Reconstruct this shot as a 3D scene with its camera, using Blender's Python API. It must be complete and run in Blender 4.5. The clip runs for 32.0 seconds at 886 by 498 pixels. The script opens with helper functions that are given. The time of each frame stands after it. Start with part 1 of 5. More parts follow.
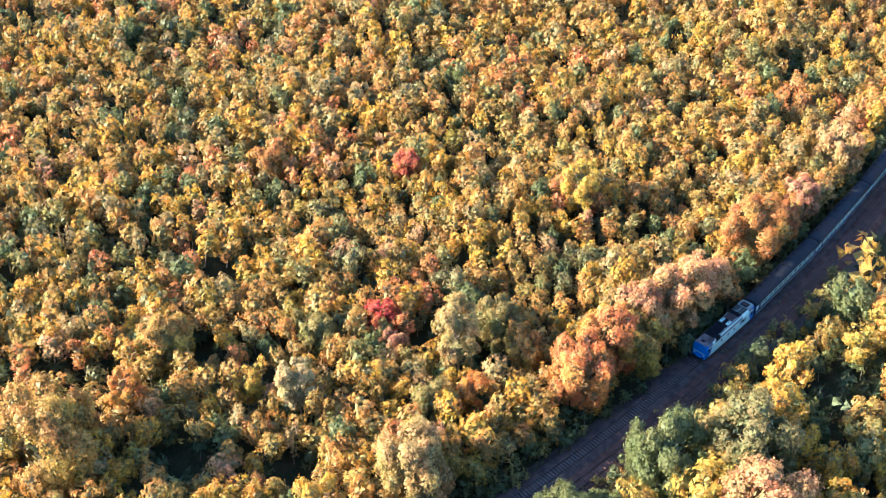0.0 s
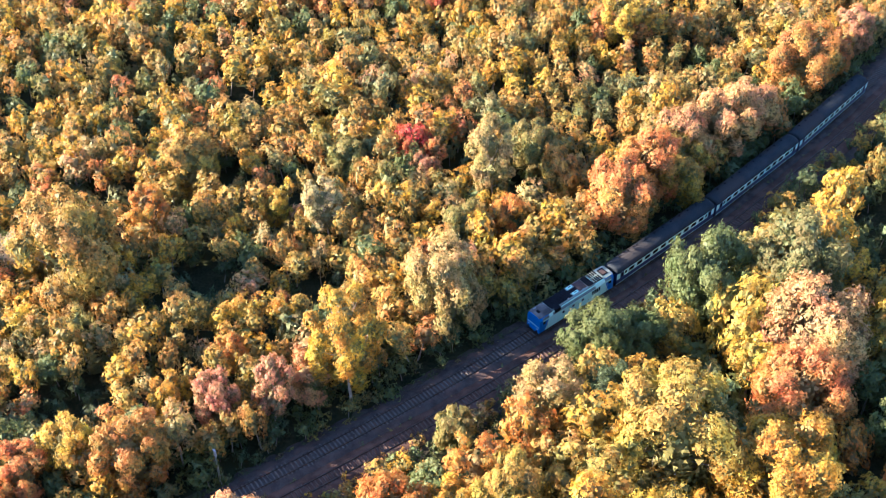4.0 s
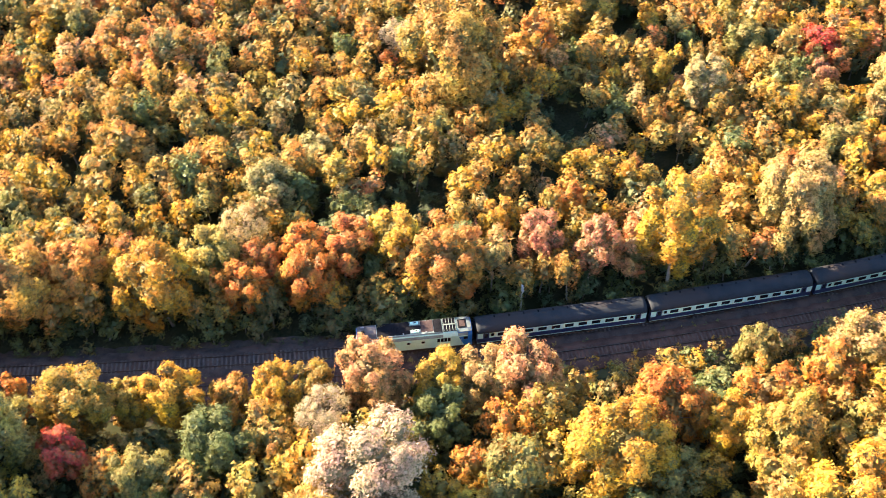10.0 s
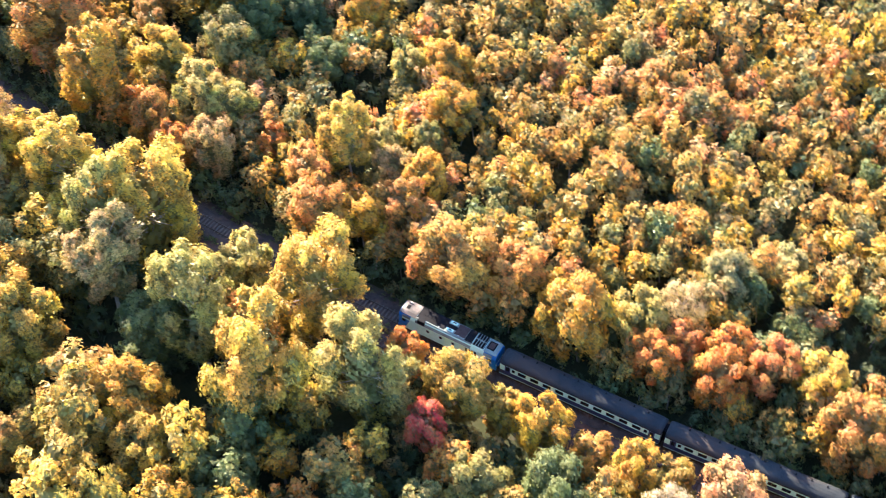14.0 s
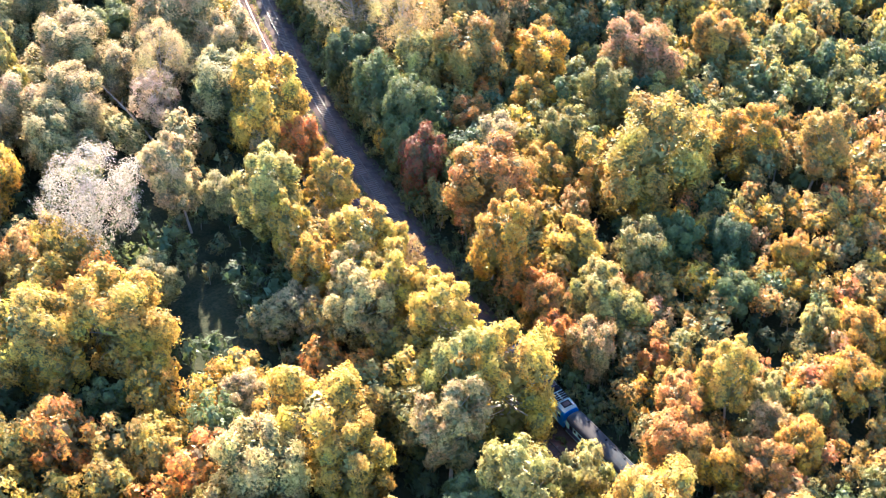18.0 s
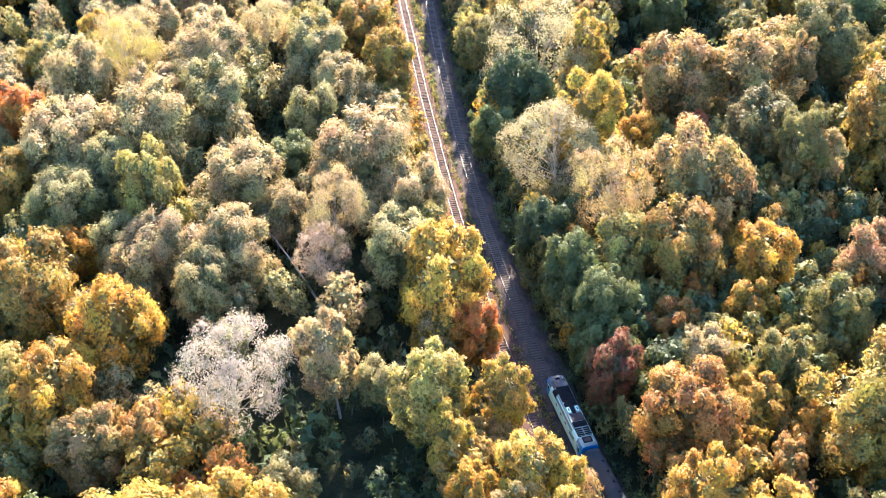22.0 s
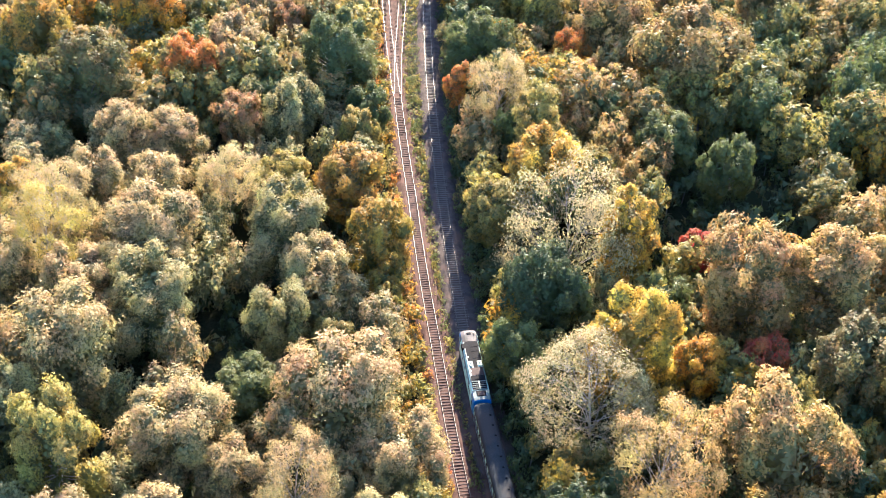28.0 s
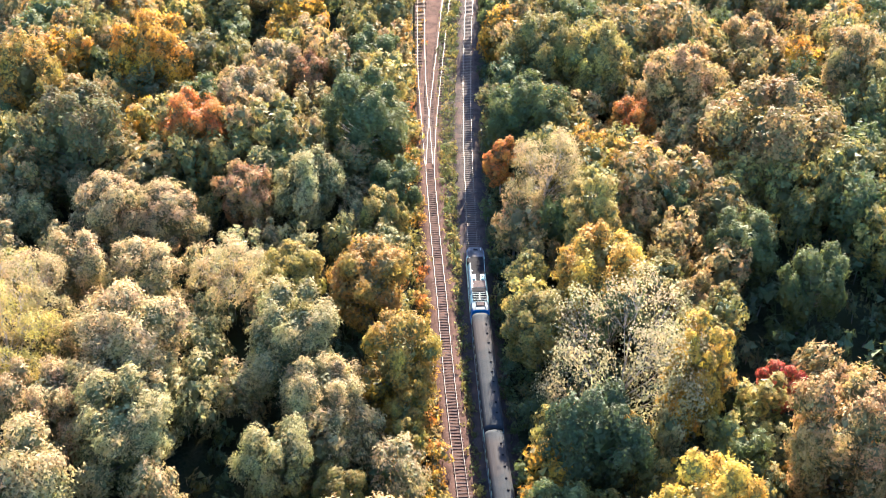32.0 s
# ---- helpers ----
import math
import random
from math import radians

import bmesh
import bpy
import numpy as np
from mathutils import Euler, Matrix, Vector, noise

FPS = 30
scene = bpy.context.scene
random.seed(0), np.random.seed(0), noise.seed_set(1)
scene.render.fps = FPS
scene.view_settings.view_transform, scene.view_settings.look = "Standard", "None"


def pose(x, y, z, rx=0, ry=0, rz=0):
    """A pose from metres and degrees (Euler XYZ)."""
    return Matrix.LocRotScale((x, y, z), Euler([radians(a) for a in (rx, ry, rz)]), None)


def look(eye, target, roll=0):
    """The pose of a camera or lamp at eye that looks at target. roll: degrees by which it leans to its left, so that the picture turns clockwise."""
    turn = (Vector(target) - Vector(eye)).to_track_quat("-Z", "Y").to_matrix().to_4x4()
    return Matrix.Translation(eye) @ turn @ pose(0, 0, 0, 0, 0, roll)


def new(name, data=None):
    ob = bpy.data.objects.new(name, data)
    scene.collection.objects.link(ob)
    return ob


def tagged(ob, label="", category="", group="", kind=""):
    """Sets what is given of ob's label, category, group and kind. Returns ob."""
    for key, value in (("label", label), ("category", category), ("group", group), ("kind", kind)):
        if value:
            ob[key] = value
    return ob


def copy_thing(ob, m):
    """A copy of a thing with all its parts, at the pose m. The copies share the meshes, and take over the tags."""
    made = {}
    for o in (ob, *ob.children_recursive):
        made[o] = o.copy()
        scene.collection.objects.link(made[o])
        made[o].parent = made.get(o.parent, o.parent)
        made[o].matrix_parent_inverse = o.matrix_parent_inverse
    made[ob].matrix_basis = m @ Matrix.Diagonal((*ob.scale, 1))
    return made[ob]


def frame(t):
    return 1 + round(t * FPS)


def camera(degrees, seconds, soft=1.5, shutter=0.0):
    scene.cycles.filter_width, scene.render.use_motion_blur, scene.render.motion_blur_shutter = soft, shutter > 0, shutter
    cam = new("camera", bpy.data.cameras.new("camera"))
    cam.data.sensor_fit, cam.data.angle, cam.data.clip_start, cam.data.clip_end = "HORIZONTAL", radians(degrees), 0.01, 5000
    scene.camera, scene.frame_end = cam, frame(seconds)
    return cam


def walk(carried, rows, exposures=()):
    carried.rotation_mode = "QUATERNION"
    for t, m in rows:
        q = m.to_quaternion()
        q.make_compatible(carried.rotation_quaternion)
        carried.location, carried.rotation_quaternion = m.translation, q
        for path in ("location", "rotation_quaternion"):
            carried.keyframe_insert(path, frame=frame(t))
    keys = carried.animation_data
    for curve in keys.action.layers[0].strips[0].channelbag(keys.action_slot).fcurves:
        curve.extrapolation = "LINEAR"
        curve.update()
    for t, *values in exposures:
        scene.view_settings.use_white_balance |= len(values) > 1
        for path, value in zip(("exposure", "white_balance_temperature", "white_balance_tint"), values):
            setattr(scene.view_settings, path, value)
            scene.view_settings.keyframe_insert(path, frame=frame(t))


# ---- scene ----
# Camera: high over the wood, turning after the train and then following the line.
cam = camera(38.19, 32.0, soft=0.65, shutter=0.3)
PATH = [
    (0, (-173.49, 1.18, 159.38), (-98.64, -20.80, 96.82), 0.37),
    (0.5, (-173.36, 0.95, 157.67), (-98.18, -20.03, 95.16), 0.34),
    (1, (-173.39, 0.81, 156.10), (-98.80, -19.94, 92.81), 0.32),
    (1.5, (-173.30, 0.70, 154.73), (-100.12, -19.59, 89.68), 0.30),
    (2, (-173.05, 0.74, 153.42), (-101.37, -19.17, 86.60), 0.35),
    (2.5, (-172.85, 0.80, 152.02), (-102.42, -18.51, 83.71), 0.37),
    (4.5, (-177.56, 1.88, 141.14), (-106.20, -15.99, 73.39), -0.60),
    (5, (-177.23, 1.73, 141.39), (-108.27, -15.50, 71.05), -0.61),
    (5.5, (-176.90, 1.62, 141.89), (-108.87, -13.65, 70.21), -0.40),
    (6, (-176.51, 1.63, 142.53), (-109.40, -12.11, 69.67), -0.25),
    (6.5, (-175.96, 1.22, 143.09), (-109.64, -11.19, 69.29), -0.31),
    (7, (-175.55, 1.06, 143.79), (-109.51, -11.00, 69.67), -0.28),
    (7.5, (-175.24, 1.13, 144.28), (-108.99, -8.12, 69.96), 0.01),
    (8, (-174.95, 1.11, 144.61), (-108.42, -4.20, 70.14), 0.42),
    (8.5, (-174.82, 1.22, 144.70), (-108.37, -1.11, 70.01), 0.83),
    (9, (-174.70, 1.40, 144.65), (-108.86, 2.15, 69.39), 1.20),
    (9.5, (-174.45, 1.11, 144.97), (-109.73, 5.96, 68.89), 1.48),
    (10, (-173.98, 0.46, 145.38), (-110.76, 9.53, 68.43), 1.59),
    (10.5, (-173.28, -0.49, 145.94), (-112.01, 13.10, 68.09), 1.54),
    (11, (-172.70, -1.34, 146.21), (-113.16, 16.78, 67.95), 1.52),
    (11.5, (-172.25, -2.19, 145.99), (-114.32, 20.45, 67.69), 1.55),
    (12, (-171.80, -2.85, 145.66), (-115.76, 24.06, 67.32), 1.63),
    (12.5, (-171.35, -3.26, 145.57), (-117.49, 27.60, 67.17), 1.74),
    (13, (-170.85, -3.68, 145.72), (-119.19, 30.89, 67.38), 1.84),
    (13.5, (-169.69, -4.11, 146.54), (-119.06, 34.90, 69.63), 1.74),
    (14, (-167.45, -4.10, 147.98), (-118.95, 39.35, 72.08), 1.46),
    (14.5, (-164.68, -3.77, 150.20), (-119.66, 44.41, 75.02), 1.04),
    (15, (-161.84, -3.32, 153.00), (-121.12, 49.40, 78.42), 0.94),
    (15.5, (-158.86, -2.86, 155.04), (-123.17, 53.83, 80.79), -0.10),
    (17.5, (-157.34, -3.12, 146.12), (-129.40, 65.78, 79.24), -1.16),
    (18, (-156.91, -2.59, 146.04), (-129.59, 67.90, 80.58), -1.32),
    (18.5, (-156.11, -1.33, 145.63), (-132.34, 71.91, 81.83), -1.32),
    (19, (-154.82, 1.16, 145.43), (-133.48, 76.42, 83.14), -1.39),
    (19.5, (-153.52, 5.36, 145.42), (-133.90, 81.79, 83.99), -1.25),
    (20, (-151.97, 9.89, 145.33), (-134.81, 87.00, 84.02), -1.22),
    (20.5, (-150.56, 14.93, 144.92), (-135.13, 92.48, 83.70), -1.13),
    (21, (-148.98, 20.68, 144.36), (-133.58, 98.27, 83.17), -1.09),
    (21.5, (-147.31, 26.99, 143.92), (-131.99, 104.56, 82.71), -1.00),
    (22, (-146.00, 33.83, 143.67), (-131.17, 111.39, 82.32), -0.71),
    (22.5, (-144.48, 40.62, 143.43), (-130.82, 118.37, 82.04), -0.69),
    (23, (-143.12, 47.21, 143.20), (-129.52, 125.07, 81.94), -0.54),
    (23.5, (-141.98, 53.49, 143.01), (-128.24, 131.36, 81.79), -0.36),
    (24, (-141.00, 59.47, 142.85), (-127.06, 137.46, 81.83), -0.17),
    (24.5, (-139.93, 65.54, 142.68), (-125.87, 143.60, 81.78), -0.00),
    (25, (-138.70, 71.39, 142.47), (-124.57, 149.54, 81.69), 0.11),
    (25.5, (-137.72, 76.94, 142.50), (-123.46, 155.15, 81.84), 0.23),
    (26, (-136.83, 82.41, 142.34), (-122.42, 160.72, 81.84), 0.36),
    (26.5, (-136.05, 87.67, 142.03), (-121.47, 165.91, 81.47), 0.61),
    (28.5, (-131.27, 104.94, 138.73), (-117.11, 182.21, 76.86), 0.79),
    (29, (-130.49, 109.37, 138.79), (-116.32, 186.19, 76.35), 0.97),
    (29.5, (-129.90, 114.01, 138.56), (-116.19, 190.52, 75.64), 1.18),
    (30, (-129.44, 118.79, 137.89), (-117.18, 195.76, 75.23), 1.40),
    (30.5, (-128.85, 123.59, 137.28), (-117.28, 200.86, 74.87), 1.59),
    (31, (-128.30, 128.36, 136.39), (-116.57, 205.78, 74.20), 1.73),
    (31.5, (-127.58, 133.29, 134.77), (-115.77, 210.82, 72.73), 1.82),
    (32, (-126.90, 138.33, 132.70), (-114.97, 216.05, 70.91), 1.96),
]
# The film's own camera opens up a little as it turns towards the sun, and cools its white balance.
EXPOSURE = [(0, 2.91, 5050, 13), (3, 2.92, 5150, 13), (5, 3.01, 5050, 9), (7, 3.04, 5250, 6), (9, 3.10, 6000, 9), (11, 3.31, 5950, 13), (13, 3.32, 5550, 12), (15, 3.67, 5150, 10), (17, 3.63, 4900, 11), (20, 3.45, 4980, 11), (23, 3.32, 5050, 10), (26, 3.19, 5050, 11), (29, 3.02, 5050, 10), (32, 3.02, 5050, 10)]
walk(cam, [(t, look(eye, target, roll)) for t, eye, target, roll in PATH], EXPOSURE)

# Light: a low warm sun from beyond the far end of the line, and a clear sky.
SUN_AZIMUTH, SUN_HEIGHT = 17.0, 23.0  # degrees clockwise from +y, degrees up
world = bpy.data.worlds.new("sky")
scene.world = world
world.use_nodes = True
wn = world.node_tree
sky = wn.nodes.new("ShaderNodeTexSky")
sky.sky_type, sky.sun_disc = "NISHITA", False
sky.sun_elevation, sky.sun_rotation = radians(SUN_HEIGHT), radians(SUN_AZIMUTH)
sky.ozone_density, sky.dust_density = 1.8, 0.8
wn.links.new(sky.outputs[0], wn.nodes["Background"].inputs[0])
wn.nodes["Background"].inputs[1].default_value = 0.075
sun = new("sun", bpy.data.lights.new("sun", "SUN"))
sun.data.energy, sun.data.angle, sun.data.color = 4.8, radians(0.6), (1.0, 0.735, 0.45)
az, el = radians(SUN_AZIMUTH), radians(SUN_HEIGHT)
toward = Vector((math.sin(az) * math.cos(el), math.cos(az) * math.cos(el), math.sin(el)))
sun.matrix_world = look(toward * 500, (0, 0, 0))


# ---------------------------------------------------------------- materials
def material(name):
    m = bpy.data.materials.new(name)
    m.use_nodes = True
    nt = m.node_tree
    return m, nt, nt.nodes["Principled BSDF"]


def add(nt, kind, **values):
    n = nt.nodes.new(kind)
    for k, v in values.items():
        n.inputs[k.replace("_", " ")].default_value = v
    return n


def surface(name, low, high, rough=0.7, metal=0.0, scale=3.0, fine=30.0, bump=0.2, spots=None, gloss=0.5):
    """Two scales of noise between two colours, with a fine relief; spots: a third colour in patches."""
    m, nt, bsdf = material(name)
    co = nt.nodes.new("ShaderNodeTexCoord")
    a, b = add(nt, "ShaderNodeTexNoise", Scale=scale, Detail=5.0), add(nt, "ShaderNodeTexNoise", Scale=fine, Detail=3.0)
    both = nt.nodes.new("ShaderNodeMath")
    both.operation = "ADD"
    half = nt.nodes.new("ShaderNodeMath")
    half.operation, half.inputs[1].default_value = "MULTIPLY", 0.5
    ramp = nt.nodes.new("ShaderNodeValToRGB")
    ramp.color_ramp.elements[0].position, ramp.color_ramp.elements[1].position = 0.35, 0.65
    ramp.color_ramp.elements[0].color, ramp.color_ramp.elements[1].color = (*low, 1), (*high, 1)
    for n in (a, b):
        nt.links.new(co.outputs["Object"], n.inputs["Vector"])
    nt.links.new(a.outputs["Fac"], both.inputs[0])
    nt.links.new(b.outputs["Fac"], both.inputs[1])
    nt.links.new(both.outputs[0], half.inputs[0])
    nt.links.new(half.outputs[0], ramp.inputs["Fac"])
    colour = ramp.outputs["Color"]
    if spots:
        c = add(nt, "ShaderNodeTexNoise", Scale=scale * 0.37, Detail=4.0)
        nt.links.new(co.outputs["Object"], c.inputs["Vector"])
        gate = nt.nodes.new("ShaderNodeMapRange")
        gate.inputs["From Min"].default_value, gate.inputs["From Max"].default_value = 0.5, 0.62
        mix = nt.nodes.new("ShaderNodeMix")
        mix.data_type = "RGBA"
        mix.inputs["B"].default_value = (*spots, 1)
        nt.links.new(c.outputs["Fac"], gate.inputs["Value"])
        nt.links.new(gate.outputs[0], mix.inputs["Factor"])
        nt.links.new(colour, mix.inputs["A"])
        colour = mix.outputs["Result"]
    nt.links.new(colour, bsdf.inputs["Base Color"])
    bsdf.inputs["Roughness"].default_value, bsdf.inputs["Metallic"].default_value = rough, metal
    bsdf.inputs["Specular IOR Level"].default_value = gloss
    if bump:
        rel = add(nt, "ShaderNodeBump", Strength=bump, Distance=0.05)
        nt.links.new(b.outputs["Fac"], rel.inputs["Height"])
        nt.links.new(rel.outputs[0], bsdf.inputs["Normal"])
    return m


def leaves(name, by_object, green=0.0):
    """Foliage: the tree's own colour, each leaf spray a little lighter, darker or greener, with light passing through."""
    m, nt, bsdf = material(name)
    if by_object:
        tint = nt.nodes.new("ShaderNodeObjectInfo").outputs["Color"]
    else:
        at = nt.nodes.new("ShaderNodeAttribute")
        at.attribute_name = "tint"
        tint = at.outputs["Color"]
    if green:  # inner leaves turn later; the dark mix also paints the shade inside crowns
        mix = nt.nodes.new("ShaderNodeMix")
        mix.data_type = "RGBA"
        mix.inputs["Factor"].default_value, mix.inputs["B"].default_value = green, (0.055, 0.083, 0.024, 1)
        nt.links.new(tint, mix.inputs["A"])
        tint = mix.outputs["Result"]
    geo = nt.nodes.new("ShaderNodeNewGeometry")
    co = nt.nodes.new("ShaderNodeTexCoord")
    patch = add(nt, "ShaderNodeTexNoise", Scale=(1.4 if by_object else 0.35), Detail=3.0)
    nt.links.new(co.outputs["Object"], patch.inputs["Vector"])
    hsv = nt.nodes.new("ShaderNodeHueSaturation")
    value = nt.nodes.new("ShaderNodeMapRange")
    value.inputs["To Min"].default_value, value.inputs["To Max"].default_value = 0.90, 1.10
    hue = nt.nodes.new("ShaderNodeMapRange")
    hue.inputs["From Min"].default_value, hue.inputs["From Max"].default_value = 0.3, 0.7
    hue.inputs["To Min"].default_value, hue.inputs["To Max"].default_value = 0.477, 0.525
    if green:
        fine = add(nt, "ShaderNodeTexNoise", Scale=(7.0 if by_object else 1.6), Detail=4.0)
        nt.links.new(co.outputs["Object"], fine.inputs["Vector"])
        value.inputs["From Min"].default_value, value.inputs["From Max"].default_value = 0.3, 0.7
        nt.links.new(fine.outputs["Fac"], value.inputs["Value"])
        rel = add(nt, "ShaderNodeBump", Strength=0.9, Distance=0.3)
        nt.links.new(fine.outputs["Fac"], rel.inputs["Height"])
        nt.links.new(rel.outputs[0], bsdf.inputs["Normal"])
    else:
        nt.links.new(geo.outputs["Random Per Island"], value.inputs["Value"])
        # here and there a spray that is still green
        late = nt.nodes.new("ShaderNodeMath")
        late.operation, late.inputs[1].default_value = "MULTIPLY", 37.7
        part_of = nt.nodes.new("ShaderNodeMath")
        part_of.operation = "FRACT"
        gate = nt.nodes.new("ShaderNodeMapRange")
        gate.inputs["From Min"].default_value, gate.inputs["From Max"].default_value, gate.inputs["To Max"].default_value = 0.50, 0.95, 0.6
        mix = nt.nodes.new("ShaderNodeMix")
        mix.data_type = "RGBA"
        mix.inputs["B"].default_value = (0.105, 0.140, 0.035, 1)
        nt.links.new(geo.outputs["Random Per Island"], late.inputs[0])
        nt.links.new(late.outputs[0], part_of.inputs[0])
        nt.links.new(part_of.outputs[0], gate.inputs["Value"])
        nt.links.new(gate.outputs[0], mix.inputs["Factor"])
        nt.links.new(tint, mix.inputs["A"])
        tint = mix.outputs["Result"]
    nt.links.new(patch.outputs["Fac"], hue.inputs["Value"])
    nt.links.new(hue.outputs[0], hsv.inputs["Hue"])
    nt.links.new(value.outputs[0], hsv.inputs["Value"])
    nt.links.new(tint, hsv.inputs["Color"])
    nt.links.new(hsv.outputs[0], bsdf.inputs["Base Color"])
    bsdf.inputs["Roughness"].default_value = 0.7
    if green:
        return m
    through_leaf = nt.nodes.new("ShaderNodeBsdfTranslucent")
    nt.links.new(hsv.outputs[0], through_leaf.inputs["Color"])
    blend = nt.nodes.new("ShaderNodeMixShader")
    blend.inputs[0].default_value = 0.45
    nt.links.new(bsdf.outputs[0], blend.inputs[1])
    nt.links.new(through_leaf.outputs[0], blend.inputs[2])
    # each spray is a lace of single leaves with gaps between them
    lace = add(nt, "ShaderNodeTexNoise", Scale=(36.0 if by_object else 8.0), Detail=0.0)
    nt.links.new(co.outputs["Object"], lace.inputs["Vector"])
    leafy = nt.nodes.new("ShaderNodeMath")
    leafy.operation, leafy.inputs[1].default_value = "GREATER_THAN", 0.475
    nt.links.new(lace.outputs["Fac"], leafy.inputs[0])
    gap = nt.nodes.new("ShaderNodeBsdfTransparent")
    whole = nt.nodes.new("ShaderNodeMixShader")
    nt.links.new(leafy.outputs[0], whole.inputs[0])
    nt.links.new(gap.outputs[0], whole.inputs[1])
    nt.links.new(blend.outputs[0], whole.inputs[2])
    nt.links.new(whole.outputs[0], nt.nodes["Material Output"].inputs["Surface"])
    return m


LEAF, WOOD_LEAF = leaves("leaf", True), leaves("woodland_leaf", False)
# inner foliage: later green, with crown shade mixed into its colour
INNER, WOOD_INNER = leaves("shaded_inner_leaf", True, 0.75), leaves("woodland_shaded_inner_leaf", False, 0.75)
BARK = surface("bark", (0.10, 0.085, 0.065), (0.24, 0.21, 0.17), 0.9, 0, 4, 25, 0.4)
PALE_BARK = surface("pale_bark", (0.25, 0.21, 0.165), (0.44, 0.38, 0.30), 0.85, 0, 3, 20, 0.3)
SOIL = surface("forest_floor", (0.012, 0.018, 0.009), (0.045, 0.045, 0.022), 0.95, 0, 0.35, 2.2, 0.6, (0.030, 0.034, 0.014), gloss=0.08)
BALLAST = surface("ballast", (0.034, 0.028, 0.026), (0.092, 0.074, 0.067), 0.95, 0, 0.8, 14, 0.7, (0.095, 0.066, 0.056), gloss=0.08)
RED_BALLAST = surface("rusty_ballast", (0.046, 0.028, 0.022), (0.11, 0.065, 0.051), 0.95, 0, 0.8, 14, 0.7, (0.11, 0.066, 0.052), gloss=0.08)
CESS = surface("trackside_earth", (0.038, 0.032, 0.028), (0.095, 0.074, 0.062), 0.95, 0, 0.6, 6, 0.6, (0.06, 0.065, 0.03), gloss=0.08)
RUSTED = surface("rusty_rail", (0.035, 0.024, 0.019), (0.08, 0.052, 0.038), 0.75, 0.3, 2, 20)
SHINY = surface("rail_head", (0.085, 0.073, 0.065), (0.13, 0.112, 0.10), 0.42, 1.0, 2, 20, 0)
WORN_TIMBER = surface("sleeper_worn", (0.064, 0.042, 0.035), (0.115, 0.077, 0.064), 0.9, 0, 2.5, 18, 0.3, gloss=0.2)
TIMBER = surface("sleeper_timber", (0.074, 0.064, 0.058), (0.14, 0.121, 0.111), 0.9, 0, 2.5, 18, 0.3, gloss=0.2)
WHITE = surface("white_paint", (0.46, 0.72, 0.62), (0.60, 0.86, 0.75), 0.40, 0, 1.2, 9, 0.05)
BLUE = surface("blue_paint", (0.008, 0.115, 0.38), (0.016, 0.16, 0.50), 0.38, 0, 1.2, 9, 0.05)
NAVY = surface("navy_paint", (0.010, 0.018, 0.065), (0.018, 0.032, 0.10), 0.4, 0, 1.2, 9, 0.05)
SOOT = surface("sooty_roof", (0.004, 0.004, 0.006), (0.011, 0.012, 0.016), 0.8, 0, 0.9, 7, 0.2, gloss=0.08)
GREYROOF = surface("grey_roof_paint", (0.12, 0.16, 0.147), (0.235, 0.29, 0.268), 0.6, 0, 0.8, 8, 0.1, (0.11, 0.13, 0.125))
CABROOF = surface("dulled_cab_roof", (0.10, 0.088, 0.088), (0.18, 0.158, 0.154), 0.75, 0, 0.9, 8, 0.1, (0.05, 0.046, 0.048), gloss=0.2)
COACHROOF = surface("coach_roof", (0.014, 0.019, 0.025), (0.032, 0.037, 0.043), 0.8, 0, 0.5, 6, 0.1, (0.038, 0.034, 0.034), 0.15)
DARK = surface("underframe_black", (0.010, 0.010, 0.010), (0.035, 0.031, 0.028), 0.7, 0.2, 2, 15, 0.2)
SCORCHED = surface("scorched_plate", (0.030, 0.021, 0.021), (0.075, 0.050, 0.047), 0.8, 0, 1.5, 9, 0.2, gloss=0.2)
STEEL = surface("galvanised_steel", (0.30, 0.30, 0.29), (0.46, 0.46, 0.44), 0.5, 0.5, 2, 15, 0.1)
GLASS, _nt, _g = material("window_glass")
_g.inputs["Base Color"].default_value, _g.inputs["Roughness"].default_value = (0.012, 0.016, 0.022, 1), 0.08
LAMP, _nt, _g = material("headlamp_lens")
_g.inputs["Base Color"].default_value, _g.inputs["Roughness"].default_value = (0.75, 0.75, 0.70, 1), 0.15


# ---------------------------------------------------------------- mesh helpers
def part(name, bm, mat, parent, label="", smooth=False):
    me = bpy.data.meshes.new(name)
    bm.to_mesh(me)
    bm.free()
    me.materials.append(mat)
    if smooth:
        me.shade_smooth()
    ob = new(name, me)
    ob.parent = parent
    return tagged(ob, label)


def box(x0, x1, y0, y1, z0, z1, bevel=0.0, bm=None):
    bm = bm or bmesh.new()
    got = bmesh.ops.create_cube(bm, size=1.0, matrix=Matrix.Translation(((x0 + x1) / 2, (y0 + y1) / 2, (z0 + z1) / 2)) @ Matrix.Diagonal((x1 - x0, y1 - y0, z1 - z0, 1)))
    if bevel:
        edges = list({e for v in got["verts"] for e in v.link_edges})
        bmesh.ops.bevel(bm, geom=edges, offset=bevel, segments=2, affect="EDGES")
    return bm


def tube(r, depth, m, sides=14, r2=None, bm=None):
    bm = bm or bmesh.new()
    bmesh.ops.create_cone(bm, cap_ends=True, segments=sides, radius1=r, radius2=r if r2 is None else r2, depth=depth, matrix=m)
    return bm


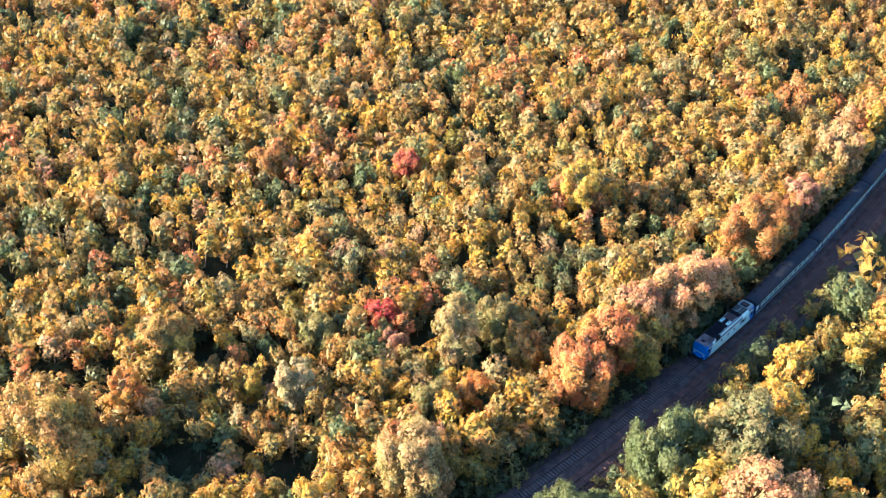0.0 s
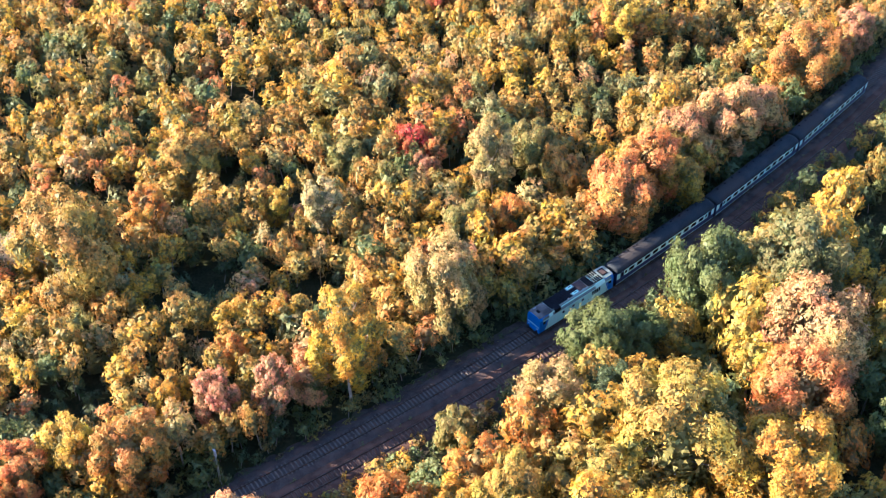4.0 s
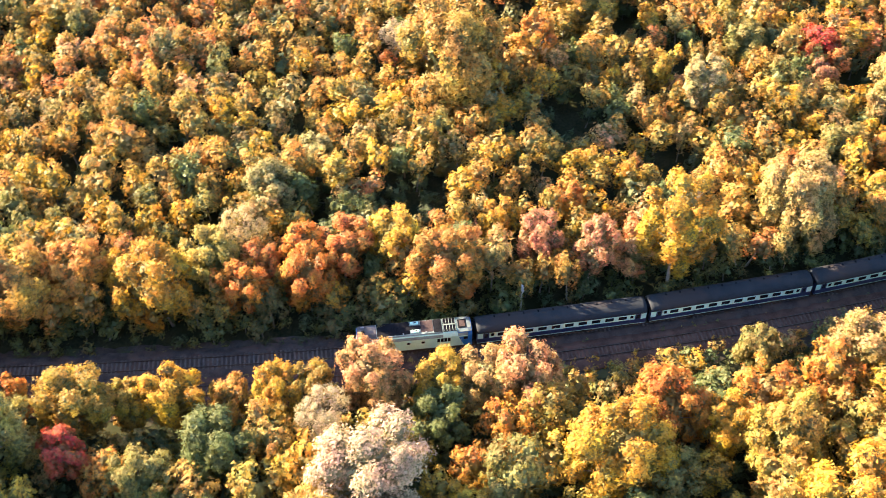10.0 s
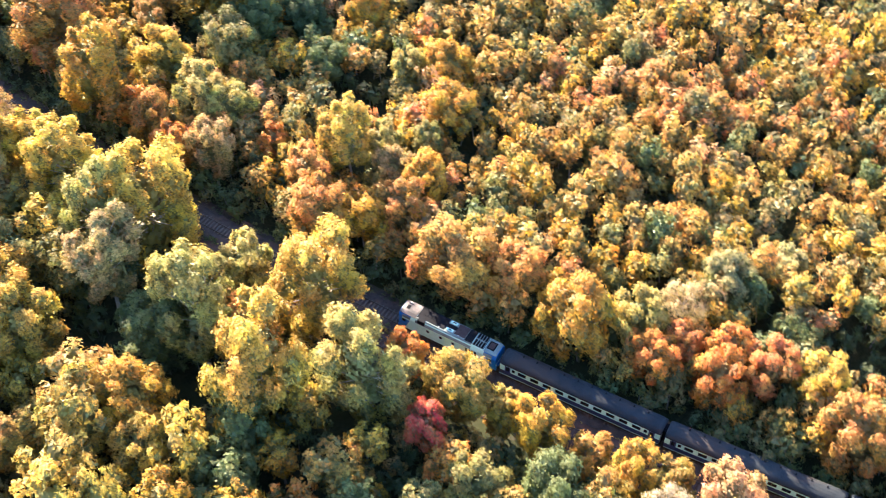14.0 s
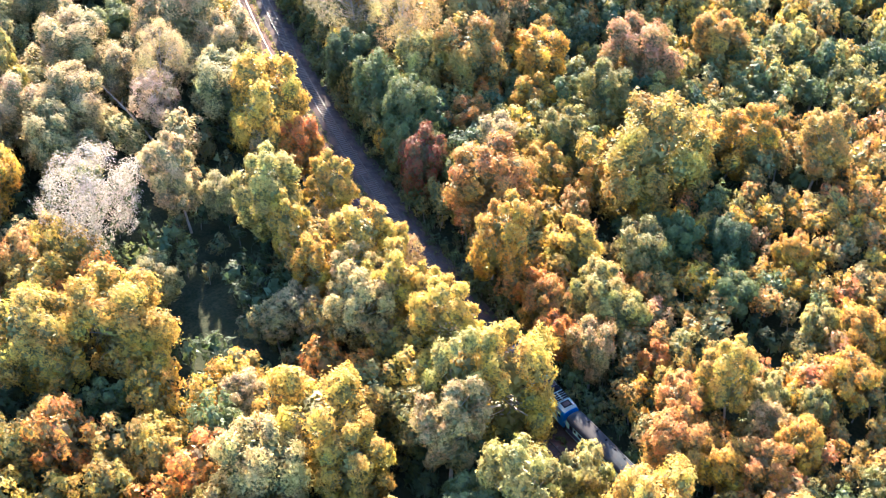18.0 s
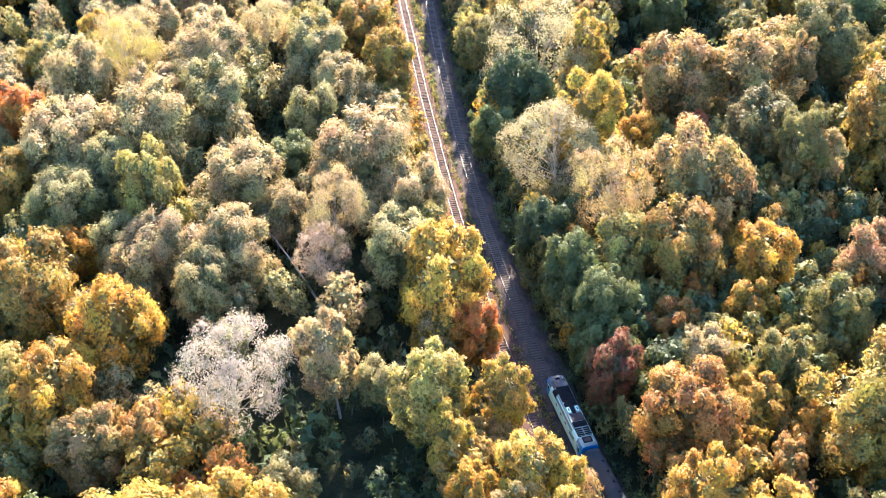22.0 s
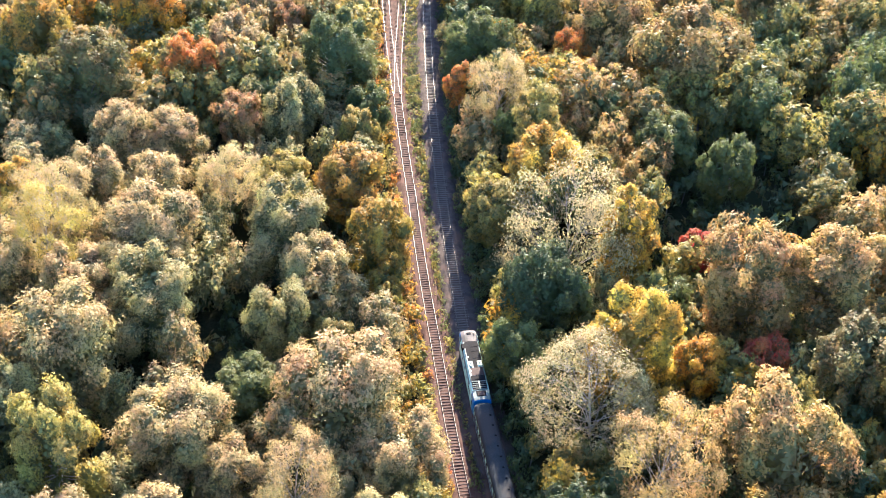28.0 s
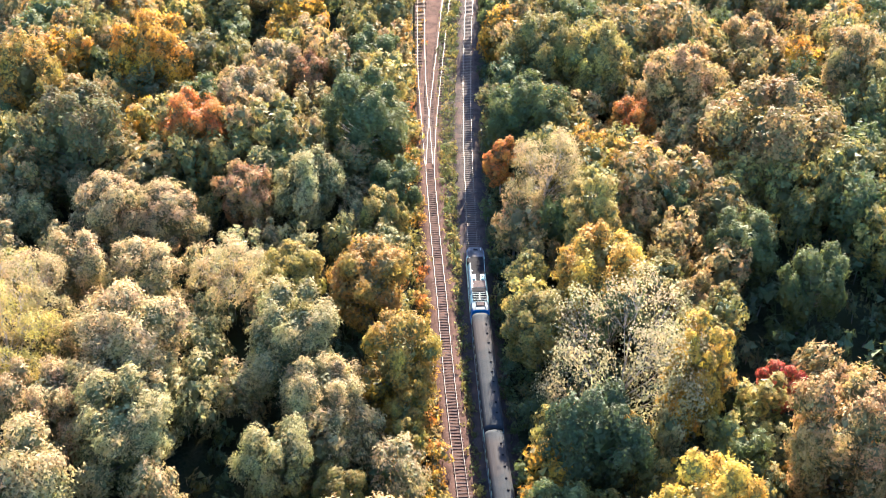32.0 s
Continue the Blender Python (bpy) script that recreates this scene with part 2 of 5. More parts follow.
def loft(profile, stations, caps=True, bm=None):
    """Skin a closed outline (x, z) through stations (y, scale x, scale z, lift)."""
    bm = bm or bmesh.new()
    rings = [[bm.verts.new((x * sx, y, z * sz + lift)) for x, z in profile] for y, sx, sz, lift in stations]
    for a, b in zip(rings, rings[1:]):
        for i in range(len(profile)):
            j = (i + 1) % len(profile)
            bm.faces.new((a[i], b[i], b[j], a[j]))
    if caps:
        bm.faces.new(rings[0])
        bm.faces.new(rings[-1][::-1])
    bmesh.ops.recalc_face_normals(bm, faces=bm.faces[:])
    return bm


def mesh_from(name, verts, tris, mats, slots=None, tint=None):
    """A triangle mesh from arrays."""
    me = bpy.data.meshes.new(name)
    n, k = len(verts), len(tris)
    me.vertices.add(n)
    me.vertices.foreach_set("co", np.asarray(verts, np.float32).ravel())
    me.loops.add(3 * k)
    me.loops.foreach_set("vertex_index", np.asarray(tris, np.int32).ravel())
    me.polygons.add(k)
    me.polygons.foreach_set("loop_start", np.arange(0, 3 * k, 3, dtype=np.int32))
    for m in mats:
        me.materials.append(m)
    if slots is not None:
        me.polygons.foreach_set("material_index", np.asarray(slots, np.int32))
    if tint is not None:
        layer = me.attributes.new("tint", "FLOAT_COLOR", "POINT")
        layer.data.foreach_set("color", np.c_[tint, np.ones(n)].astype(np.float32).ravel())
    me.update(calc_edges=True)
    return me


# ---------------------------------------------------------------- the line of the railway
KNOT_Y = np.array([-160, -125, -90, -55, -20, 15, 50, 85, 120, 160, 200, 240, 280, 320, 360, 400.0])
KNOT_X = np.array([21.91, -3.96, -26.15, -44.6, -59.48, -71.58, -81.34, -89.3, -95.77, -100.34, -102.14, -101.35, -98.69, -94.57, -89.21, -82.65])


def spline(kx, ky, x):
    n, h = len(kx), np.diff(kx)
    a, r = np.eye(n), np.zeros(n)
    for k in range(1, n - 1):
        a[k, k - 1 : k + 2] = h[k - 1], 2 * (h[k - 1] + h[k]), h[k]
        r[k] = 6 * ((ky[k + 1] - ky[k]) / h[k] - (ky[k] - ky[k - 1]) / h[k - 1])
    m = np.linalg.solve(a, r)
    j = np.clip(np.searchsorted(kx, x) - 1, 0, n - 2)
    p, q, hh = kx[j + 1] - x, x - kx[j], h[j]
    return m[j] * p**3 / (6 * hh) + m[j + 1] * q**3 / (6 * hh) + (ky[j] / hh - m[j] * hh / 6) * p + (ky[j + 1] / hh - m[j + 1] * hh / 6) * q


_y = np.linspace(-160, 400, 2801)
_x = spline(KNOT_Y, KNOT_X, _y)
# straight on beyond both ends
_e0, _e1 = np.array([_x[0] - _x[9], _y[0] - _y[9]]), np.array([_x[-1] - _x[-10], _y[-1] - _y[-10]])
_e0, _e1 = _e0 / np.linalg.norm(_e0), _e1 / np.linalg.norm(_e1)
LINE = np.r_[[[_x[0], _y[0]] + _e0 * d for d in range(300, 0, -1)], np.c_[_x, _y], [[_x[-1], _y[-1]] + _e1 * d for d in range(1, 300)]]
ARC = np.r_[0, np.cumsum(np.hypot(*np.diff(LINE, axis=0).T))]
START = float(np.interp(-160.0, LINE[:, 1], ARC))


def along(s, off=0.0):
    """Place and heading of the line s metres from its datum, off metres to the right of it."""
    s = np.asarray(s, float) + START
    x, y = np.interp(s, ARC, LINE[:, 0]), np.interp(s, ARC, LINE[:, 1])
    dx = np.interp(s + 1, ARC, LINE[:, 0]) - np.interp(s - 1, ARC, LINE[:, 0])
    dy = np.interp(s + 1, ARC, LINE[:, 1]) - np.interp(s - 1, ARC, LINE[:, 1])
    n = np.hypot(dx, dy)
    return x + off * dy / n, y - off * dx / n, np.arctan2(dx, dy)


def side_offset(s):
    """The second track runs beside the first and draws away towards the points."""
    return -np.interp(s, [-300, 150, 330, 440, 480, 515, 545, 900], [4.4, 4.4, 4.9, 4.9, 5.6, 7.0, 7.6, 7.6])


def branch_left(s):
    return -np.interp(s, [515, 530, 545, 560, 585, 900], [7.15, 7.9, 8.9, 9.7, 11.0, 24.0])


def branch_right(s):
    return -np.interp(s, [515, 530, 545, 560, 585, 900], [7.0, 6.7, 6.1, 5.6, 5.1, 5.0])


RAIL_TOP = 0.42


def strip(s0, s1, step, offs, heights, name, mat, label, category, offset=None, rough=0.0):
    """A long sheet laid along the line, with a cross-section of offsets and heights."""
    s = np.arange(s0, s1, step)
    base = offset(s) if offset else 0 * s
    rng = np.random.default_rng(5)
    rows = []
    for o, h in zip(offs, heights):
        x, y, _ = along(s, base + o + rough * 0.5 * rng.standard_normal(len(s)) * (abs(o) == max(map(abs, offs))))
        rows.append(np.c_[x, y, h + rough * 0.12 * rng.standard_normal(len(s))])
    v = np.stack(rows, 1)
    n, k = v.shape[:2]
    idx = np.arange(n * k).reshape(n, k)
    a, b, c, d = idx[:-1, :-1].ravel(), idx[:-1, 1:].ravel(), idx[1:, 1:].ravel(), idx[1:, :-1].ravel()
    ob = new(name, mesh_from(name, v.reshape(-1, 3), np.r_[np.c_[a, b, c], np.c_[a, c, d]], [mat]))
    return tagged(ob, label, category, kind="structure")


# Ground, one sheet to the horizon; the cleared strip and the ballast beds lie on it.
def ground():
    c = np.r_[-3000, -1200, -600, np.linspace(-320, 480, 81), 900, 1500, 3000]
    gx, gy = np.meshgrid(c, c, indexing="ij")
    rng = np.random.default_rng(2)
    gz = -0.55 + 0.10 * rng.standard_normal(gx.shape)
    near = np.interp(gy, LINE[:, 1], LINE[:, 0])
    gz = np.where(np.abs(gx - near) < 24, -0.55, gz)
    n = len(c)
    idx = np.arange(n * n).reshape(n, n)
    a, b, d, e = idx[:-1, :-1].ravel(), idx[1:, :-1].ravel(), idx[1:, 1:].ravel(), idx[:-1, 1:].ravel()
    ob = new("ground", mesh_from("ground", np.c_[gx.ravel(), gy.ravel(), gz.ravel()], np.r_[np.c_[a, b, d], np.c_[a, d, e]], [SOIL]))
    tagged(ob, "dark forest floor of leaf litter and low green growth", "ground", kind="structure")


ground()
strip(-250, 800, 1.0, [-8.6, -7.2, -2, 2.9, 3.9], [-0.52, -0.28, -0.18, -0.25, -0.52], "trackside_ground", CESS, "bare brown earth strip with gravel beside the railway tracks", "ground", rough=1.0)
strip(-250, 800, 1.0, [-2.6, -1.75, -1.35, -1.02, -0.88, 0, 0.88, 1.02, 1.35, 1.75, 2.6], [-0.14, 0.245, 0.285, 0.275, 0.19, 0.21, 0.19, 0.275, 0.285, 0.245, -0.14], "ballast_bed", BALLAST, "grey-brown crushed stone ballast under the main track", "ballast", rough=0.3)
strip(-250, 800, 1.0, [-2.6, -1.75, -1.35, -1.02, -0.88, 0, 0.88, 1.02, 1.35, 1.75, 2.6], [-0.15, 0.235, 0.285, 0.275, 0.18, 0.2, 0.18, 0.275, 0.285, 0.235, -0.15], "ballast_bed", RED_BALLAST, "reddish-brown crushed stone ballast under the side track", "ballast", side_offset, 0.3)


def rails(name, label, s0, s1, offset):
    """One track: an Empty with its two rails; sleepers are added last."""
    root = tagged(new(name), label, "railway track", kind="structure")
    s = np.arange(s0, s1, 2.0)
    prof = [(-0.075, 0.25), (-0.075, 0.275), (-0.012, 0.30), (-0.012, 0.375), (-0.038, 0.385), (-0.038, 0.415), (-0.026, RAIL_TOP), (0.026, RAIL_TOP), (0.038, 0.415), (0.038, 0.385), (0.012, 0.375), (0.012, 0.30), (0.075, 0.275), (0.075, 0.25)]
    for side in (-0.755, 0.755):
        v = np.stack([np.stack([*along(s, offset(s) + side + px)[:2], 0 * s + pz], 1) for px, pz in prof], 1)
        n, k = v.shape[:2]
        idx = np.arange(n * k).reshape(n, k)
        tr, slot = [], []
        for i in range(k - 1):
            a, b, c, d = idx[:-1, i], idx[:-1, i + 1], idx[1:, i + 1], idx[1:, i]
            tr += [np.c_[a, d, c], np.c_[a, c, b]]
            slot += [np.full(2 * len(a), 1 if 5 <= i <= 7 else 0)]
        ob = new("rail", mesh_from("rail", v.reshape(-1, 3), np.concatenate(tr), [RUSTED, SHINY], np.concatenate(slot)))
        ob.parent = root
        tagged(ob, "rusty steel rail with a polished head")
    return root


MAIN = rails("main_track", "railway track on sleepers that the train runs on", -250, 800, lambda s: 0 * s)
SIDE = rails("side_track", "empty railway track on worn sleepers beside the train", -250, 520, side_offset)
BRANCH_L = rails("branch_track", "siding track that leaves the side track at the points", 517, 800, branch_left)
BRANCH_R = rails("branch_track", "track that bears back towards the main line at the points", 517, 800, branch_right)


# ---------------------------------------------------------------- the train
def bogie(root, y):
    fr = part("bogie", box(-1.05, 1.05, y - 1.6, y + 1.6, 0.38, 0.78, 0.06), DARK, root, "dark dusty steel bogie")
    for dy in (-1.25, 1.25):
        for x in (-0.78, 0.78):
            part("wheel", tube(0.46, 0.13, pose(x, y + dy, 0.46, 0, 90, 0), 18), DARK, fr)
    return fr


def coach_profile(w, low, eave, top):
    """Closed outline: straight sides and a round roof."""
    pts = [(-w, low), (-w, eave)]
    for k in range(1, 8):
        a = math.pi * k / 8
        pts.append((-w * math.cos(a) * (1.0 - 0.02 * math.sin(a)), eave + (top - eave) * math.sin(a) ** 0.8))
    return pts + [(w, eave), (w, low)]


def passenger_coach(rng):
    root = tagged(new("passenger_coach"), "passenger coach with dark round roof and white window band", "railway coach", "coaches of the train")
    half, w = 11.95, 1.41
    part("lower_side", box(-w, w, -half, half, 0.95, 1.92, 0.05), NAVY, root, "navy blue lower body")
    part("stripe", box(-w - 0.006, w + 0.006, -half + 0.02, half - 0.02, 1.00, 1.10), WHITE, root, "thin white line along the sill")
    part("window_band", box(-w, w, -half, half, 1.924, 3.16, 0.04), WHITE, root, "white-grey painted window band")
    roof = coach_profile(w + 0.03, 3.164, 3.22, 4.05)
    top = part("roof", loft(roof, [(-half - 0.05, 0.93, 0.985, 0.0), (-half + 0.5, 1, 1, 0), (half - 0.5, 1, 1, 0), (half + 0.05, 0.93, 0.985, 0.0)]), COACHROOF, root, "dusty dark grey curved roof", True)
    for x in (-0.95, -0.5, 0.0, 0.5, 0.95):
        z = 3.22 + 0.83 * (1 - (x / 1.44) ** 2) ** 0.4 + 0.012
        part("roof_rib", box(x - 0.02, x + 0.02, -half + 0.6, half - 0.6, z - 0.06, z, 0), COACHROOF, top)
    for k in range(10):
        y = -9.3 + k * 2.07
        x = 0.62 if k % 2 else 0.58
        part("roof_vent", box(x - 0.16, x + 0.16, y - 0.10, y + 0.10, 3.85, 4.12, 0.04), SOOT, top, "small black roof ventilator")
    for sx in (-1, 1):
        for k in range(10):
            y = -8.55 + k * 1.9
            win = part("window", box(min(sx * 1.395, sx * 1.432), max(sx * 1.395, sx * 1.432), y - 0.60, y + 0.60, 2.24, 2.92, 0.012), DARK, root, "dark framed compartment window")
            part("pane", box(min(sx * 1.434, sx * 1.440), max(sx * 1.434, sx * 1.440), y - 0.55, y + 0.55, 2.29, 2.87), GLASS, win)
        for y in (-10.75, 10.75):
            door = part("door", box(min(sx * 1.40, sx * 1.430), max(sx * 1.40, sx * 1.430), y - 0.42, y + 0.42, 1.12, 3.10, 0.01), NAVY, root, "navy folding door")
            part("door_window", box(min(sx * 1.432, sx * 1.438), max(sx * 1.432, sx * 1.438), y - 0.24, y + 0.24, 2.15, 2.95), GLASS, door)
        for y in (-9.85, 9.85):
            part("small_window", box(min(sx * 1.40, sx * 1.436), max(sx * 1.40, sx * 1.436), y - 0.22, y + 0.22, 2.35, 2.92), GLASS, root)
    part("underframe", box(-1.2, 1.2, -half + 0.2, half - 0.2, 0.72, 0.948), DARK, root)
    for y in (-3.4, 0.6, 3.3):
        part("equipment_box", box(-1.25, 1.25, y - 0.9, y + 0.9, 0.30, 0.72, 0.05), DARK, root)
    for e in (-1, 1):
        part("gangway", box(-0.75, 0.75, min(e * half, e * 12.235), max(e * half, e * 12.235), 1.05, 3.45, 0.06), SOOT, root, "black rubber gangway bellows")
        part("end_wall", box(-1.36, 1.36, min(e * half, e * (half + 0.03)), max(e * half, e * (half + 0.03)), 1.0, 3.3), NAVY, root)
        bogie(root, e * 8.6)
    return root


def locomotive():
    root = tagged(new("diesel_locomotive"), "white and blue diesel locomotive with sooty black roof and round portholes", "locomotive")
    w = 1.46
    # cabs with a raked front, blue; the body between them white
    side = [(-w, 1.0), (-w, 3.30), (-1.22, 3.86), (-0.7, 4.02), (0.7, 4.02), (1.22, 3.86), (w, 3.30), (w, 1.0)]
    part("body", loft(side, [(-5.9, 1, 1, 0), (5.9, 1, 1, 0)]), WHITE, root, "off-white painted body side")
    for e in (-1, 1):
        cab = part("cab", loft([(x, z) for x, z in side], [(e * 5.905, 1, 1, 0), (e * 7.25, 1, 1, 0), (e * 7.85, 0.93, 0.965, 0.02)]), BLUE, root, "blue cab with a raked end")
        # white flank panel whose edge slants down towards the cab end
        for sx in (-1, 1):
            bm = bmesh.new()
            q = [(sx * (w + 0.004), e * 5.85, 1.08), (sx * (w + 0.004), e * 6.75, 1.08), (sx * (w + 0.004), e * 5.98, 3.02), (sx * (w + 0.004), e * 5.85, 3.02)]
            f = bm.faces.new([bm.verts.new(p) for p in q])
            up = bmesh.ops.extrude_face_region(bm, geom=[f])
            bmesh.ops.translate(bm, verts=[v for v in up["geom"] if isinstance(v, bmesh.types.BMVert)], vec=(sx * 0.008, 0, 0))
            bmesh.ops.recalc_face_normals(bm, faces=bm.faces[:])
            part("flank_panel", bm, WHITE, cab, "white slanting flank panel")
            part("side_window", box(min(sx * 1.45, sx * 1.482), max(sx * 1.45, sx * 1.482), e * 6.95 - 0.28, e * 6.95 + 0.28, 2.45, 3.0), GLASS, cab, "dark cab side window")
            part("headlamp", tube(0.13, 0.08, pose(sx * 0.95, e * 7.86, 1.55, 90, 0, 0), 14), LAMP, cab, "round headlamp")
            part("cab_band", box(min(sx * 1.44, sx * 1.468), max(sx * 1.44, sx * 1.468), min(e * 5.86, e * 7.22), max(e * 5.86, e * 7.22), 3.03, 3.30), WHITE, cab, "white band above the cab windows")
            part("cab_shoulder", loft([(sx * 1.20, 3.885), (sx * 1.478, 3.305), (sx * 1.45, 3.25), (sx * 1.16, 3.85)], [(e * 5.9, 1, 1, 0), (e * 7.24, 1, 1, 0)]), GREYROOF, cab, "pale cab roof shoulder")
            part("hand_rail", box(min(sx * 1.49, sx * 1.53), max(sx * 1.49, sx * 1.53), e * 6.35 - 0.02, e * 6.35 + 0.02, 1.2, 2.6), STEEL, cab)
        for x0 in (-1.12, 0.06):
            bm = box(x0, x0 + 1.06, -0.03, 0.03, -0.42, 0.42)
            bmesh.ops.transform(bm, matrix=pose(0, e * 7.66, 2.78, e * 14, 0, 0), verts=bm.verts[:])
            part("windscreen", bm, GLASS, cab, "dark windscreen half")
        part("nose_stripe", box(-1.30, 1.30, min(e * 7.80, e * 7.875), max(e * 7.80, e * 7.875), 1.95, 2.05), WHITE, cab, "white line across the nose")
        top = part("cab_roof", loft([(-1.24, 3.86), (-0.7, 4.03), (0.7, 4.03), (1.24, 3.86), (1.24, 3.80), (-1.24, 3.80)], [(e * (5.15 if e > 0 else 5.8), 1, 1, 0.02), (e * 7.3, 1, 1, 0.02), (e * 7.78, 0.92, 0.985, 0.02)]), CABROOF if e > 0 else GREYROOF, root, "dulled mauve-grey cab roof" if e > 0 else "pale grey-green cab roof")
        if e > 0:
            part("roof_hatch", box(-0.34, 0.34, 6.75, 7.2, 4.03, 4.10, 0.02), SOOT, top, "small dark hatch above the nose")
        else:
            fr = part("roof_hatch", box(-0.72, 0.72, -7.15, -6.0, 4.03, 4.10, 0.02), SOOT, top, "dark rectangular hatch frame")
            part("hatch_lid", box(-0.52, 0.52, -6.95, -6.2, 4.098, 4.13, 0.01), SCORCHED, fr, "reddish-grey hatch lid")
        part("horn", tube(0.06, 0.5, pose(0.8, e * 7.0, 4.14, 90, 0, 0), 10, 0.10), STEEL, top)
        part("bufferbeam", box(-1.35, 1.35, min(e * 7.7, e * 7.95), max(e * 7.7, e * 7.95), 0.82, 1.28, 0.03), BLUE, root, "blue buffer beam")
        for sx in (-0.88, 0.88):
            part("buffer", tube(0.22, 0.5, pose(sx, e * 8.14, 1.05, 90, 0, 0), 16), DARK, root, "round black buffer")
        part("snow_plough", box(-1.2, 1.2, min(e * 7.6, e * 7.8), max(e * 7.6, e * 7.8), 0.2, 0.8, 0.04), DARK, root)
        bogie(root, e * 4.6)
    # roof: pale shoulders, a soot-black band along the engine room, exhaust, hatches and radiator slats
    deck = part("roof_deck", box(-1.14, 1.14, -3.85, 5.12, 3.95, 4.06, 0.03), GREYROOF, root, "pale green-grey engine-room roof")
    part("soot_panel", box(-0.98, 1.10, 0.62, 5.10, 4.062, 4.085, 0.01), SOOT, deck, "soot-blackened roof panel")
    part("soot_panel", box(-0.30, 0.36, -0.95, 0.618, 4.062, 4.085, 0.01), SOOT, deck, "soot-blackened roof panel")
    part("heat_stain", box(-0.86, 1.06, -2.60, -0.9, 4.062, 4.085, 0.01), SCORCHED, deck, "scorched reddish-brown exhaust plate")
    part("soot_panel", box(-1.08, 1.10, -3.80, -2.64, 4.062, 4.08, 0.01), SOOT, deck)
    # the +x shoulder is black forward: soot, plus shade of the curve as colour
    for sx, y0, y1, mat, words in ((-1, -3.85, 5.12, GREYROOF, "pale grey roof shoulder"), (1, -3.85, 0.2, GREYROOF, "pale grey roof shoulder"), (1, 0.2, 5.12, SOOT, "roof shoulder blackened for soot and the shade on its curve")):
        part("roof_shoulder", loft([(sx * 1.08, 3.93), (sx * 1.20, 3.885), (sx * 1.475, 3.30), (sx * 1.475, 3.24), (sx * 1.06, 3.85)], [(y0, 1, 1, 0), (y1, 1, 1, 0)]), mat, root, words)
    part("air_intake", box(-1.479, -0.9, 3.6, 4.75, 3.34, 4.09, 0.03), SOOT, root, "dark air intake")
    for x0, x1 in ((-0.88, -0.42), (0.48, 0.94)):
        ex = part("exhaust_housing", box(x0, x1, -0.65, 0.45, 4.06, 4.24, 0.05), WHITE, deck, "whitish exhaust housing")
        part("exhaust_outlet", box(x0 + 0.15, x1 - 0.15, -0.40, 0.10, 4.238, 4.27), SOOT, ex)
    for y, x0, x1 in ((4.1, -0.2, 0.9), (3.1, -0.2, 0.9), (1.5, -0.2, 0.9), (-3.2, -0.5, 0.6)):
        part("roof_hatch", box(x0, x1, y - 0.34, y + 0.34, 4.083, 4.125, 0.02), SOOT, deck)
    for y in (-1.6, 1.55):
        part("lifting_eye", box(-0.96, -0.78, y - 0.1, y + 0.1, 4.05, 4.12, 0.02), STEEL, deck)
    rad = part("radiator_frame", box(-1.12, 1.12, -5.75, -3.9, 3.98, 4.065, 0.03), SOOT, root, "dark radiator opening")
    for k in range(5):
        y = -5.65 + k * 0.41
        part("radiator_slat", box(-1.1, 1.1, y - 0.035, y + 0.035, 4.068, 4.15, 0.01), GREYROOF, rad, "pale radiator slat")
    part("radiator_bar", box(-0.09, 0.09, -5.7, -3.95, 4.152, 4.19), GREYROOF, rad)
    for sx in (-1, 1):
        for y in (3.0, 0.9, -1.1):
            rim = part("porthole", tube(0.29, 0.05, pose(sx * 1.468, y, 2.55, 0, 90, 0), 20), STEEL, root, "round porthole with a metal rim")
            part("pane", tube(0.22, 0.06, pose(sx * 1.468, y, 2.55, 0, 90, 0), 20), GLASS, rim)
        gr = part("side_grille", box(min(sx * 1.44, sx * 1.475), max(sx * 1.44, sx * 1.475), -4.9, -3.0, 2.2, 3.05, 0.01), SOOT, root, "dark side air grille")
        for k in range(5):
            y = -4.9 + k * 0.475
            part("grille_bar", box(min(sx * 1.476, sx * 1.50), max(sx * 1.476, sx * 1.50), y - 0.04, y + 0.04, 2.18, 3.07), WHITE, gr)
        part("sill", box(min(sx * 1.40, sx * 1.485), max(sx * 1.40, sx * 1.485), -7.2, 7.2, 0.93, 1.06), DARK, root)
    part("underframe", box(-1.3, 1.3, -7.6, 7.6, 0.78, 1.0), DARK, root)
    part("fuel_tank", box(-1.3, 1.3, -2.4, 2.4, 0.28, 0.80, 0.1), DARK, root)
    return root


LOCO = locomotive()
COACHES = [passenger_coach(random)]
COACHES += [copy_thing(COACHES[0], pose(0, 0, 0)) for _ in range(2)]


